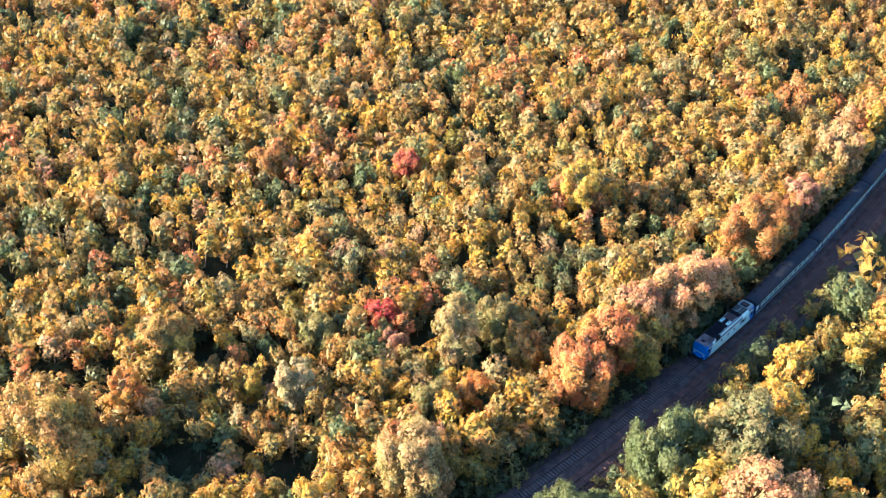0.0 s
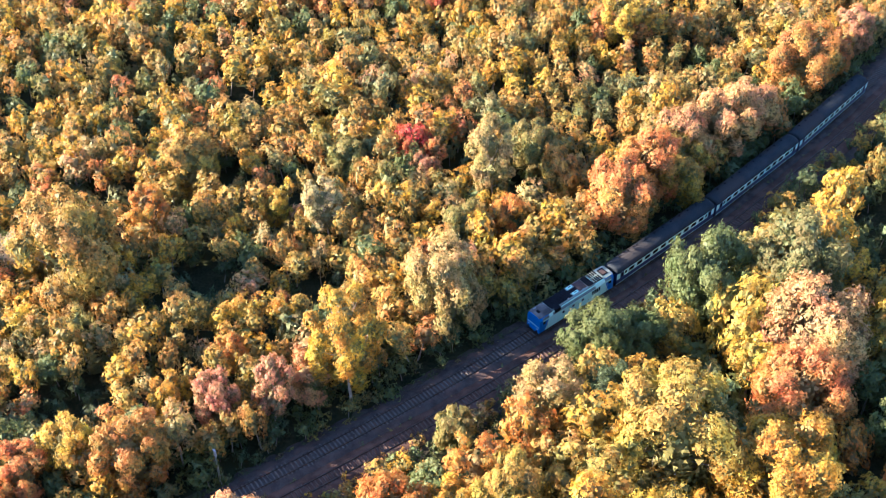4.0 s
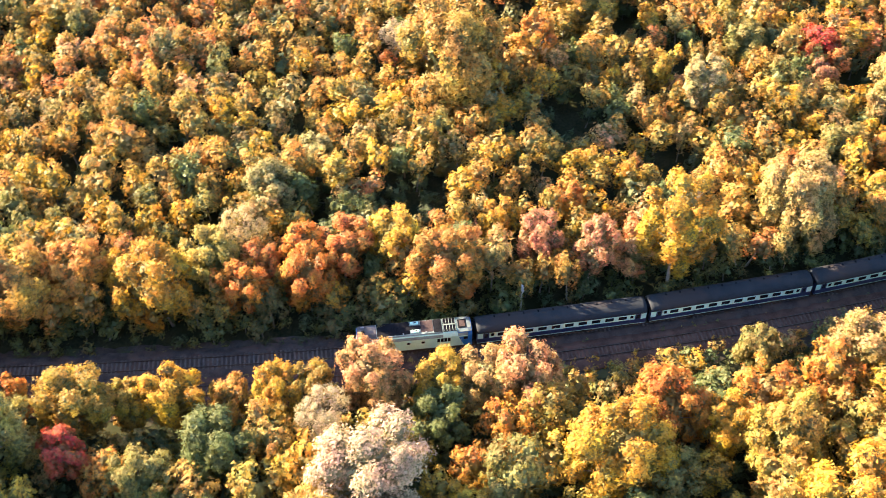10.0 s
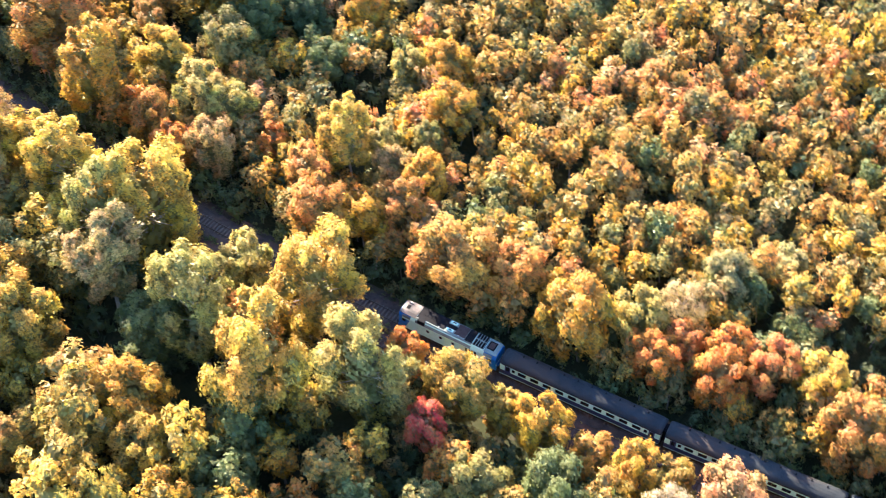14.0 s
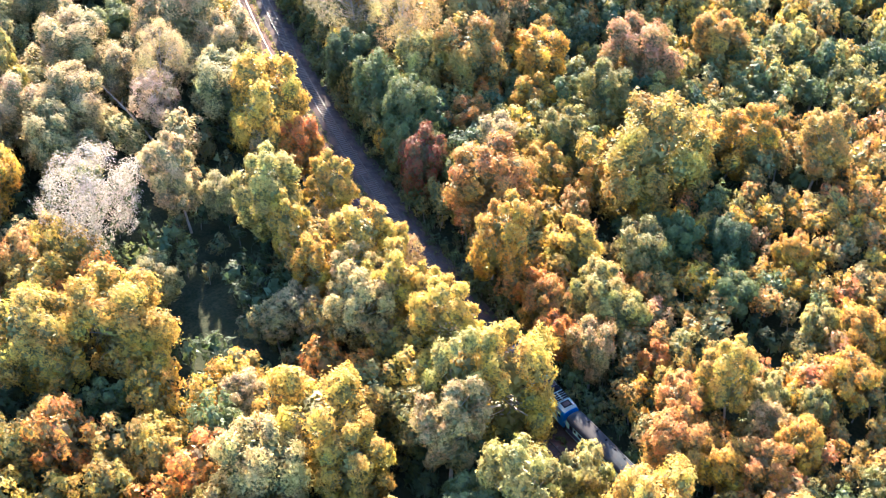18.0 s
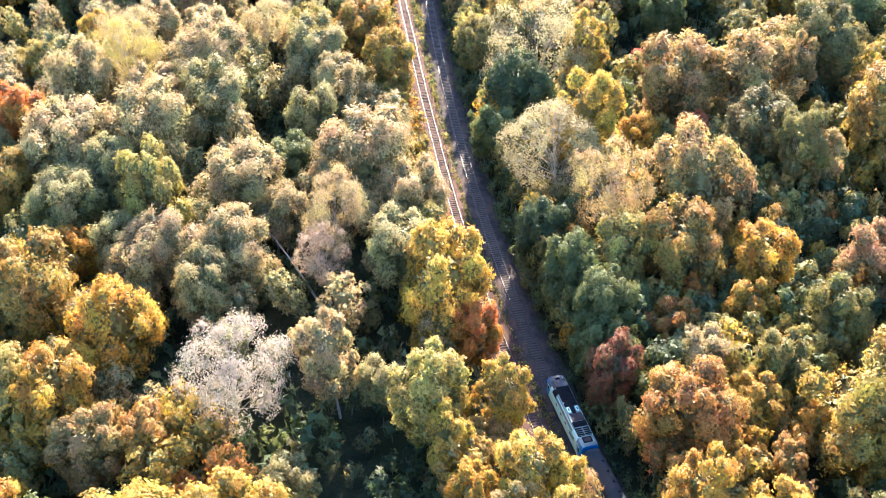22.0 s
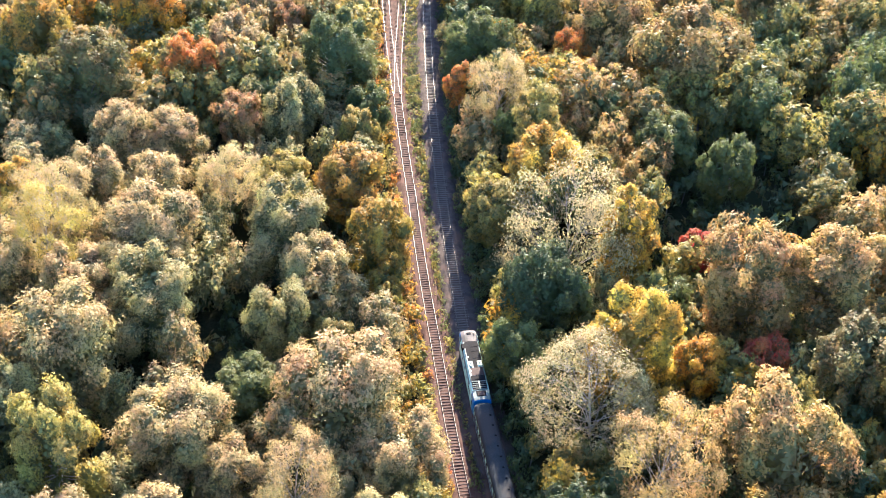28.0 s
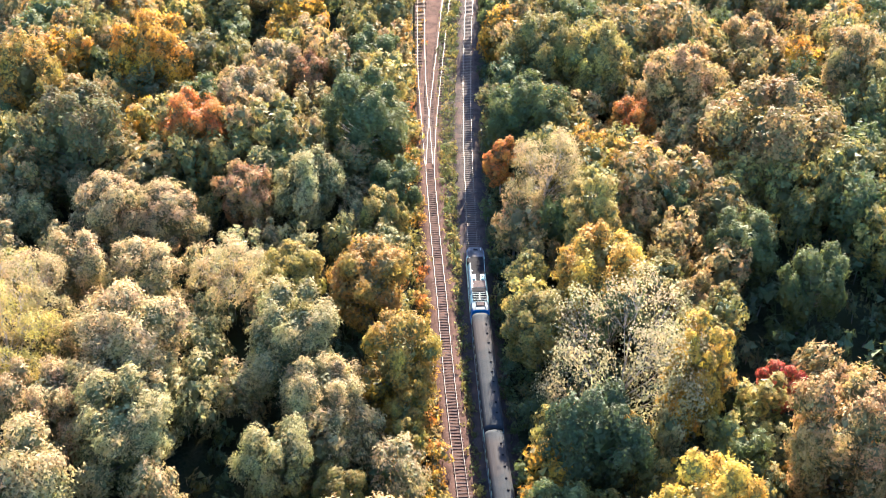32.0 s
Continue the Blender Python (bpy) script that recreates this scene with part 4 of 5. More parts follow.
dome_tree(-21.1, 224.2, 10.2, 22.0, "golive")
dome_tree(-61.4, 190.3, 6.2, 16.2, "gold")
dome_tree(-74.2, 193.3, 7.7, 19.6, "rustolive")
dome_tree(-73.7, 187.4, 3.0, 9.2, "orange")
dome_tree(-67.3, 180.2, 4.5, 12.5, "gold")
dome_tree(-43.6, 181.0, 7.2, 18.5, "rose")
dome_tree(-54.5, 174.7, 5.6, 14.9, "olive")
dome_tree(-58.8, 152.2, 10.2, 22.0, "golive")
dome_tree(-78.8, 170.1, 4.7, 13.0, "pale")
dome_tree(-93.9, 169.5, 5.1, 13.7, "maroon")
dome_tree(-86.2, 157.2, 7.2, 18.4, "rust")
dome_tree(-80.9, 179.1, 4.2, 11.8, "rust")
dome_tree(-73.5, 159.8, 4.2, 11.8, "yellow")
dome_tree(-66.8, 155.0, 3.1, 9.4, "gold")
tall_tree(-91.7, 139.8, 5.3, 21.6, "gold")
dome_tree(-81.5, 150.1, 3.0, 9.2, "yellow")
dome_tree(-74.3, 147.8, 3.5, 10.2, "ochre")
dome_tree(-79.6, 137.9, 4.7, 13.0, "yellow")
dome_tree(-69.6, 132.4, 5.1, 13.9, "olive")
dome_tree(-88.6, 133.1, 3.2, 9.7, "orange")
dome_tree(-94.6, 176.6, 4.4, 12.2, "green")
tall_tree(-102.6, 112.7, 8.2, 22.0, "yellow")
tall_tree(-110.0, 114.3, 5.8, 22.0, "pgreen")
tall_tree(-113.8, 106.4, 5.2, 21.1, "ashgold")
tall_tree(-110.3, 91.4, 5.9, 22.0, "pgreen")
dome_tree(-99.1, 95.0, 4.5, 12.4, "pgreen")
tall_tree(-95.7, 83.7, 7.2, 22.0, "yellow")
dome_tree(-115.6, 95.3, 5.0, 13.6, "green")
tall_tree(-111.1, 78.1, 7.7, 22.0, "yellow")
tall_tree(-101.9, 68.0, 6.8, 22.0, "pgreen")
dome_tree(-94.3, 67.9, 3.2, 9.6, "orange")
tall_tree(-129.7, 117.1, 9.6, 22.0, "yellow")
dome_tree(-139.9, 111.3, 6.7, 17.4, "ashgold")
dome_tree(-138.4, 127.5, 3.8, 10.9, "pale")
dome_tree(-128.0, 107.1, 5.9, 15.6, "yellow")
dome_tree(-124.8, 87.6, 5.0, 13.5, "gold")
dome_tree(-140.1, 95.6, 3.9, 11.1, "ochre")
dome_tree(-147.4, 95.4, 4.2, 11.8, "gold")
dome_tree(-128.4, 81.8, 4.2, 11.9, "yellow")
dome_tree(-147.3, 105.6, 4.8, 13.1, "ashgold")
dome_tree(-81.4, 125.9, 5.0, 13.7, "pgreen")
dome_tree(-89.5, 128.9, 3.8, 11.0, "apricot")
dome_tree(-90.2, 122.0, 3.4, 10.1, "orange")
dome_tree(-86.6, 116.8, 4.1, 11.6, "beige")
dome_tree(-78.5, 112.1, 2.7, 8.5, "orange")
tall_tree(-73.3, 100.8, 4.3, 18.1, "yellow")
dome_tree(-67.3, 98.7, 3.6, 10.4, "pgreen")
dome_tree(-62.3, 94.3, 3.1, 9.3, "olive")
dome_tree(-80.1, 101.8, 4.4, 12.3, "apricot")
dome_tree(-84.5, 94.4, 4.8, 13.2, "apricot")
dome_tree(-80.5, 90.0, 3.9, 11.1, "gold")
dome_tree(-76.6, 86.2, 4.6, 12.7, "rust")
dome_tree(-70.7, 93.2, 3.5, 10.3, "beige")
dome_tree(-65.9, 88.6, 2.1, 7.2, "yellow")
dome_tree(-78.6, 72.7, 6.2, 16.1, "apricot")
dome_tree(-74.4, 65.8, 4.6, 12.6, "apricot")
dome_tree(-67.4, 48.3, 4.0, 11.3, "pgreen")
bare_tree(-61.8, 45.0, 3.6, 10.8, "pale")
dome_tree(-66.4, 41.7, 3.0, 9.3, "salmon")
dome_tree(-63.0, 36.2, 3.3, 10.4, "orange")
dome_tree(-61.2, 118.9, 3.8, 11.0, "green")
dome_tree(-61.8, 134.1, 4.1, 11.5, "green")
dome_tree(-54.4, 130.8, 4.0, 11.3, "dgreen")
dome_tree(-46.1, 123.8, 3.4, 10.1, "gold")
dome_tree(-51.4, 108.4, 3.2, 9.7, "pgreen")
dome_tree(-38.3, 150.6, 5.9, 15.7, "gold")
tall_tree(-28.6, 141.4, 4.8, 19.9, "ochre")
dome_tree(-24.1, 183.3, 5.3, 14.3, "ochre")
dome_tree(-47.7, 102.6, 4.0, 11.3, "gold")
dome_tree(-55.3, 96.4, 4.3, 12.1, "gold")
dome_tree(-69.8, 87.7, 4.1, 11.6, "gold")
dome_tree(-79.3, 121.4, 4.1, 11.5, "pgreen")
tall_tree(-108.3, 149.2, 3.8, 16.4, "yellow")
tall_tree(-117.4, 134.0, 5.1, 20.8, "ashgold")
tall_tree(-107.2, 124.9, 5.5, 22.0, "yellow")
bare_tree(-84.2, 306.6, 7.0, 20.5, "cream")
tall_tree(-90.1, 316.1, 3.4, 15.2, "orange")
tall_tree(-79.2, 295.2, 5.4, 21.7, "pgreen")
dome_tree(-80.9, 282.7, 7.6, 19.3, "yellow")
tall_tree(-72.1, 260.0, 5.1, 20.8, "yellow")
dome_tree(-41.8, 315.5, 12.1, 22.0, "ochreolive")
dome_tree(-64.8, 328.1, 4.5, 12.5, "orange")
dome_tree(-53.9, 334.9, 7.5, 19.1, "beige")
dome_tree(-67.5, 345.3, 7.0, 18.1, "pgreen")
dome_tree(-77.5, 350.3, 7.1, 18.3, "olive")
dome_tree(-83.7, 328.4, 7.2, 18.4, "green")
dome_tree(-69.1, 285.4, 4.1, 11.6, "olive")
dome_tree(-55.2, 290.0, 5.8, 15.3, "green")
dome_tree(-62.5, 296.7, 2.9, 9.1, "beige")
dome_tree(-70.1, 299.1, 4.3, 12.1, "beige")
dome_tree(-141.8, 329.0, 6.7, 17.3, "orange")
dome_tree(-150.1, 355.3, 7.6, 19.4, "gold")
dome_tree(-161.7, 325.4, 9.1, 22.0, "dolive")
dome_tree(-132.5, 338.2, 6.3, 16.5, "pale")
dome_tree(-120.9, 347.9, 5.0, 13.6, "rose")
tall_tree(-113.0, 328.0, 7.1, 22.0, "green")
dome_tree(-132.9, 311.7, 5.5, 14.6, "rose")
willow_tree(-123.7, 310.7, 6.0, 16.7, "grey")
bare_tree(-135.5, 288.2, 5.5, 16.8, "pale")
dome_tree(-127.2, 291.1, 5.0, 13.7, "pgreen")
dome_tree(-115.5, 287.1, 6.0, 15.8, "ochre")
dome_tree(-112.9, 257.0, 2.9, 8.9, "goldgreen")
willow_tree(-155.2, 307.8, 5.8, 16.3, "cream")
willow_tree(-145.5, 306.3, 5.3, 15.0, "cream")
dome_tree(-111.2, 305.3, 4.3, 12.1, "pgreen")
willow_tree(-158.5, 294.2, 5.5, 15.5, "cream")
willow_tree(-149.1, 292.0, 5.5, 15.5, "cream")
dome_tree(-20.0, 337.8, 7.7, 19.5, "brown")
dome_tree(-34.0, 351.5, 5.9, 15.7, "beige")
dome_tree(-38.4, 336.3, 3.1, 9.4, "orange")
dome_tree(-172.9, 347.5, 7.3, 18.7, "golive")
dome_tree(-108.5, 312.8, 4.4, 12.4, "green")
dome_tree(-108.7, 353.7, 5.8, 15.3, "green")
dome_tree(-128.2, 351.3, 5.7, 15.1, "pale")
dome_tree(-47.8, 279.7, 5.6, 14.9, "green")
dome_tree(-50.8, 257.3, 4.1, 11.7, "brown")
dome_tree(-67.7, 278.0, 4.5, 12.4, "ochreolive")
bare_tree(-165.8, 273.8, 7.4, 21.6, "pgreen")
willow_tree(-164.8, 208.2, 5.8, 16.2, "cream")
willow_tree(-151.0, 265.1, 7.2, 19.3, "cream")
dome_tree(-58.9, 261.5, 3.4, 10.0, "red")
dome_tree(-91.0, 183.7, 6.0, 15.9, "green")
dome_tree(-91.6, 274.5, 4.9, 14.0, "olive")
dome_tree(-88.1, 249.9, 7.1, 18.2, "dgreen")
dome_tree(-95.5, 240.0, 4.9, 13.4, "green")
willow_tree(-169.8, 235.9, 6.4, 17.6, "grey")
willow_tree(-178.1, 228.0, 6.2, 17.1, "grey")
dome_tree(-135.1, 237.1, 5.4, 14.4, "green")
tall_tree(-43.7, 215.9, 5.4, 21.7, "olive")
dome_tree(-21.5, 254.4, 8.2, 20.6, "dolive")
dome_tree(-67.2, 166.3, 4.8, 13.1, "olive")
dome_tree(-76.2, 164.7, 3.8, 10.9, "yellow")
dome_tree(-122.4, 248.8, 3.7, 10.8, "olive")


def lineside_row():
    """Small golden trees that stand close together along the side track."""
    rng = random.Random(23)
    y = 3.0
    while y < 62:
        r = rng.uniform(2.3, 3.3)
        x = float(np.interp(y, LINE[:, 1], LINE[:, 0])) - rng.uniform(9.2, 10.6)
        if all(math.hypot(x - u, y - v) > 0.72 * (r + w) for u, v, w in STANDING):
            dome_tree(round(x, 1), round(y, 1), round(r, 1), round(2.7 * r + 0.6, 1), rng.choice(("gold", "apricot", "golive", "beige", "ochre", "green")))
        y += rng.uniform(2.6, 3.8)


lineside_row()


# The rest of the wood, which nobody could count: joined, by stands.
def stand_tints(names):
    return [TINTS[n] for n in names.split()]


YOUNG = stand_tints("ochre beige apricot golive ochreolive gold ochre rustolive apricot gold olive ochreolive ochre green gold apricot ochre rustolive gold rust dolive apricot peach gold rust salmon")
MIXED = stand_tints("olive green green pgreen green ochre olive gold pgreen dgreen grey olive goldgreen apricot yellow")
WILLOWS = stand_tints("cream cream cream cream grey grey cream pgreen pale olive")
OLD = stand_tints("olive green ochreolive green pgreen brown olive ochreolive gold beige green dolive brown olive")
GOLDEN = stand_tints("gold gold golive gold yellow ochre olive green orange golive yellow")
BUSH = stand_tints("dgreen dgreen green green dgreen dolive green olive")
EDGE = stand_tints("green dgreen golive olive gold green ochre dgreen beige")
BANK = stand_tints("green goldgreen dgreen ochre gold olive green pgreen")
SUNNY = stand_tints("gold yellow goldgreen gold pgreen olive gold orange pgreen beige")
WEED = stand_tints("green goldgreen green olive green dgreen green pgreen")


CLEARINGS = []  # dark openings in the wood: x, y, radius


def glade(x, y, radius):
    CLEARINGS.append((x, y, radius))


glade(-139, 155, 11)
glade(-122, 102, 7)
glade(-117, 86, 5)
glade(-143, 180, 7)
glade(-134, 167, 7.5)
glade(-141, 212, 6.5)
glade(-126, 202, 4.5)
glade(-159, 208, 4.5)
glade(-142, 259, 4.5)
glade(-138, 251, 4)
glade(-125, 262, 4.5)
glade(-145, 280, 4)
glade(-121, 249, 4)
glade(-66, -83, 5.5)
glade(-72, -66, 4.5)
glade(-8, -45, 3.5)
glade(-20, -47, 3.5)
glade(-164, 334, 6)
glade(-138, 143, 7)
glade(-131, 152, 6)
glade(-42, -109, 6)
glade(-62, -86, 6)
glade(-147, 171, 6)
glade(-130, 162, 6)
glade(-42, 284, 7)
glade(-54, 279, 7)
glade(-35, 283, 5)
glade(-68, 260, 4)
glade(-56, 254, 4.5)
glade(-44, 273, 4)
glade(-27, 296, 5)
glade(-3, -3, 4.5)
glade(-28, 24, 3.5)
glade(-35, -16, 3.5)
glade(-64, 49, 4)
glade(-53, 74, 3.5)
glade(-57, 159, 6)
glade(-35, 141, 4)
glade(-68, 146, 4)
glade(-82, 89, 4)
glade(-61, 110, 6)
glade(-50, 22, 4)
glade(75, 2, 4)
glade(46, -123, 4)
glade(77, -24, 3.5)
glade(17, -36, 3.5)
glade(15, -10, 4)
glade(-19, -52, 4)
glade(3, -35, 3)
glade(-25, 252, 5)
glade(-40, 232, 5)
glade(-175, 160, 5)
glade(-142.5, 193.5, 5)
glade(-138.6, 179.2, 5)
glade(-129.2, 166.2, 4.5)
glade(-162, 185.4, 5)
glade(-143.6, 213.6, 5)
glade(-42.6, 263, 5)
glade(-40.3, 249.6, 4.5)
glade(-50.8, 270.5, 5)
glade(-48.8, 226, 5)
glade(-134.3, 259.2, 4.5)
glade(-137.8, 238.1, 4.5)
glade(-88.2, 251.8, 4)
glade(-148.2, 180, 4.5)
glade(-28.3, 2.5, 4.5)
glade(-6.7, 14.7, 4.5)


def scatter(rng, region, spacing, tries, beneath):
    """Dart throwing: points of a region no nearer to each other than the spacing, off the tracks and clear of the single trees."""
    cell, grid, out = spacing, {}, []
    lo, hi = region[0], region[1]
    stand = np.array(STANDING)
    for x, y in np.c_[rng.uniform(lo[0], hi[0], tries), rng.uniform(lo[1], hi[1], tries)]:
        if not region[2](x, y) or (any((x - u) ** 2 + (y - v) ** 2 < (0.7 * w) ** 2 for u, v, w in CLEARINGS[:3])) or (not beneath and any((x - u) ** 2 + (y - v) ** 2 < (w + 0.35 * spacing) ** 2 for u, v, w in CLEARINGS)):
            continue
        i, j = int(x // cell), int(y // cell)
        if any((x - u) ** 2 + (y - v) ** 2 < spacing**2 for a in (-1, 0, 1) for b in (-1, 0, 1) for u, v in grid.get((i + a, j + b), ())):
            continue
        if not beneath and (np.hypot(stand[:, 0] - x, stand[:, 1] - y) < 0.62 * stand[:, 2] + 0.40 * spacing).any():
            continue
        grid.setdefault((i, j), []).append((x, y))
        out.append((x, y))
    return np.array(out)


def line_x(y):
    return float(np.interp(y, LINE[:, 1], LINE[:, 0]))


def wood(name, label, region, spacing, tries, tints, radius, leaf_count, leaf_size, kind, seed, height=(1.9, 3.2), category="wood", core_lumps=8, beneath=False, thin=0.06):
    rng = np.random.default_rng(seed)
    at = scatter(rng, region, spacing, tries, beneath)
    protos = []
    for _ in range(6):
        v, f, ls, tall = spray(rng, leaf_count, kind, leaf_size)
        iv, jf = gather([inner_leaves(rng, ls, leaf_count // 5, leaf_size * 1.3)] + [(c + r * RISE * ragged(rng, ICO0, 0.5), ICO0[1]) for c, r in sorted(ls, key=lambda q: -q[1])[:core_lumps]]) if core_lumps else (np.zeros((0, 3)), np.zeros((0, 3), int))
        tv, tf = limb((0, 0, -2.2), (0, 0, 0), 0.06, 0.03, 4)
        protos.append((v, f, iv, jf, tv, tf, tall))
    vs, fs, slots, cols, n = [], [], [], [], 0
    soil = np.array((0.1, 0.09, 0.07))
    for x, y in at:
        v, f, iv, jf, tv, tf, tall = protos[rng.integers(6)]
        r = rng.uniform(*radius) * (0.8 + 0.4 * noise.noise(Vector((x * 0.05, y * 0.05, 3.0))) + 0.2)
        h = height[0] * r + height[1] + rng.uniform(-0.55, 0.65) * min(r, 2.6) + (2.4 * noise.noise(Vector((x * 0.035, y * 0.035, 7.0))) if r > 1.7 and not beneath else 0.0)
        if rng.random() < thin:
            continue
        a = rng.uniform(0, 6.28)
        rot = np.array([[math.cos(a), -math.sin(a), rng.normal(0, 0.12)], [math.sin(a), math.cos(a), rng.normal(0, 0.12)], [0, 0, rng.uniform(0.85, 1.2)]]) * r
        rot[:, 0] *= rng.uniform(0.82, 1.18)
        place = np.array([x, y, h - r * tall])
        # neighbours lean to the same colours, with strangers among them
        drift = noise.noise(Vector((x * 0.035, y * 0.035, seed))) * 0.5 + 0.5
        k = int(np.clip(drift * 1.3 - 0.15 + rng.normal(0, 0.24), 0, 0.999) * len(tints))
        tint = np.array(tints[k]) * rng.uniform(0.88, 1.1)
        for q, g, slot in ((v, f, 0), (iv, jf, 1), (tv, tf, 2)):
            vs.append(q @ rot.T + place)
            fs.append(g + n)
            slots.append(np.full(len(g), slot))
            cols.append(np.tile(tint, (len(q), 1)))
            n += len(q)
    print(name, len(at), sum(map(len, fs)))
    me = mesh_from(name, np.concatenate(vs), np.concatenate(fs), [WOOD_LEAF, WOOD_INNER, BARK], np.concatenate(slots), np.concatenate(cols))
    return tagged(new(name, me), label, category, kind="stuff")


def side_gap(y):
    """How far the side track lies from the main one at y."""
    return -float(side_offset(np.interp(y, LINE[:, 1], ARC) - START))


def right_of(x, y, lo, hi=400.0):
    return lo < x - line_x(y) < hi


def left_of(x, y, lo, hi=400.0):
    return lo < line_x(y) - x < hi


def seen_east(x, y):
    """The edge of the young wood away from the line."""
    return x < 145 + (y - 26) * 0.28 if y < 40 else x < max(32.0, 150 - (y - 26) * 3.2)


def seen_west(x, y):
    """The edge of the golden wood away from the line."""
    return x > np.interp(y, [-125, -100, -60, 20, 70, 140, 180], [-60, -85, -114, -116, -150, -204, -205])


wood("young_wood", "dense young mixed wood in ochre, olive and orange autumn leaf", ((-112, -215), (150, 158), lambda x, y: right_of(x, y, 5.4, 75) and seen_east(x, y) and y > -200 + max(0, 73 - x) * 0.6), 3.05, 140000, YOUNG, (1.8, 2.7), 430, 0.20, "young", 21, (1.9, 4.0), core_lumps=3, thin=0.03)
wood("young_wood", "dense young wood in ochre and gold on the far side", ((-112, -215), (150, 158), lambda x, y: right_of(x, y, 76) and seen_east(x, y) and y > -200 + max(0, 73 - x) * 0.6), 3.3, 120000, YOUNG, (1.9, 2.8), 260, 0.255, "young", 35, (1.9, 4.0), core_lumps=2, thin=0.04)
wood("mixed_wood", "mixed green and yellow wood of middling trees", ((-112, 158), (24, 262), lambda x, y: right_of(x, y, 5.4)), 3.8, 30000, MIXED, (2.2, 3.4), 640, 0.18, "young", 22, (2.0, 3.6), core_lumps=4, thin=0.10)
wood("old_wood", "old wood of tall olive and brown trees", ((-110, 262), (24, 408), lambda x, y: right_of(x, y, 6.2)), 6.0, 14000, OLD, (3.7, 5.4), 1500, 0.118, "dome", 23, (2.0, 4.2), core_lumps=9)
wood("willow_wood", "wood of creamy grey-green willows", ((-205, 178), (-90, 318), lambda x, y: left_of(x, y, 13.0)), 6.4, 14000, WILLOWS, (3.0, 4.4), 2000, 0.105, "willow", 24, (2.0, 3.6), core_lumps=9, thin=0.18)
wood("old_wood", "old wood of dark olive and gold trees", ((-205, 318), (-80, 408), lambda x, y: left_of(x, y, 15)), 6.0, 8000, OLD, (3.7, 5.4), 1350, 0.135, "dome", 25, (2.0, 4.2), core_lumps=9)
wood("golden_wood", "wood of large golden and olive trees", ((-215, -125), (-20, 178), lambda x, y: left_of(x, y, 18) and seen_west(x, y)), 5.6, 28000, GOLDEN, (3.1, 5.0), 1600, 0.115, "dome", 26, (2.0, 3.6), core_lumps=9)
wood("wood_edge", "small green and golden trees at the edge of the wood", ((-215, -125), (-20, 178), lambda x, y: left_of(x, y, 9.5, 30) and seen_west(x, y)), 3.0, 28000, EDGE, (1.4, 2.2), 300, 0.22, "bush", 30, (1.5, 1.4), core_lumps=2)


def beyond(x, y):
    """Woodland that closes the place all round, past the stands above."""
    if left_of(x, y, 14):
        return y < -125 or y > 408 or (x < -205 if y > 178 else not seen_west(x, y))
    return right_of(x, y, 9) and (y > 408 or (x > 24 if y > 158 else not seen_east(x, y) or y < -200 + max(0, 73 - x) * 0.6))


wood("far_wood", "autumn woodland that goes on all round the railway", ((-300, -260), (220, 470), beyond), 7.2, 34000, YOUNG + OLD, (3.8, 5.2), 52, 0.42, "young", 33, core_lumps=1)
# greens kept dark so that their colour deepens the shade below the crowns
UNDER_SHADE = stand_tints("dgreen dgreen green dgreen dolive dgreen green dolive")
wood("understorey", "green saplings and bushes under the young wood, tinted dark for the shade there", ((-112, -215), (150, 262), lambda x, y: right_of(x, y, 9) and seen_east(x, min(y, 150)) and x < (150 if y < 158 else 24) and y > -200 + max(0, 73 - x) * 0.6), 3.8, 60000, UNDER_SHADE, (1.5, 2.3), 70, 0.46, "bush", 41, (1.7, 1.2), "bushes", 1, True)
wood("understorey", "green bushes under the tall trees, tinted dark for the shade there", ((-215, -125), (24, 408), lambda x, y: (left_of(x, y, 15) and (y > 178 or seen_west(x, y))) or (right_of(x, y, 9) and y > 262)), 3.8, 60000, UNDER_SHADE, (1.6, 2.6), 70, 0.44, "bush", 42, (1.7, 1.0), "bushes", 1, True)
wood("undergrowth", "dark green bushes and saplings along the edge of the wood", ((-125, -170), (60, 400), lambda x, y: right_of(x, y, 3.0, 13)), 1.9, 70000, BUSH, (1.0, 2.3), 160, 0.23, "bush", 27, (1.7, 0.2), "bushes", 1, True)
wood("bank_growth", "green and golden bushes on the bank beside the side track", ((-125, -125), (60, 400), lambda x, y: left_of(x, y, side_gap(y) + 2.3, 15.5) and y < 190), 1.9, 50000, BANK, (0.8, 1.6), 140, 0.26, "bush", 28, (1.4, 0.2), "bushes", 1, True)
wood("bank_growth", "golden and orange bushes on the sunlit bank beside the side track", ((-125, 190), (-70, 400), lambda x, y: left_of(x, y, side_gap(y) + 2.3 + max(0.0, (y - 335) * 0.06), side_gap(y) + 10)), 1.5, 40000, SUNNY, (0.8, 1.7), 150, 0.25, "bush", 31, (1.5, 0.2), "bushes", 1, True)
wood("weeds", "low green weeds between the two tracks", ((-115, 60), (-70, 420), lambda x, y: left_of(x, y, 2.2, side_gap(y) - 1.6)), 0.5, 120000, WEED, (0.45, 0.85), 64, 0.4, "bush", 29, (0.8, -0.2), "weeds", 0)
wood("weeds", "grass and weeds on the verge of the side track", ((-125, -125), (20, 420), lambda x, y: left_of(x, y, side_gap(y) + 1.5, side_gap(y) + 3.4)), 0.62, 60000, SUNNY, (0.45, 0.9), 48, 0.42, "bush", 34, (0.8, -0.2), "weeds", 0)
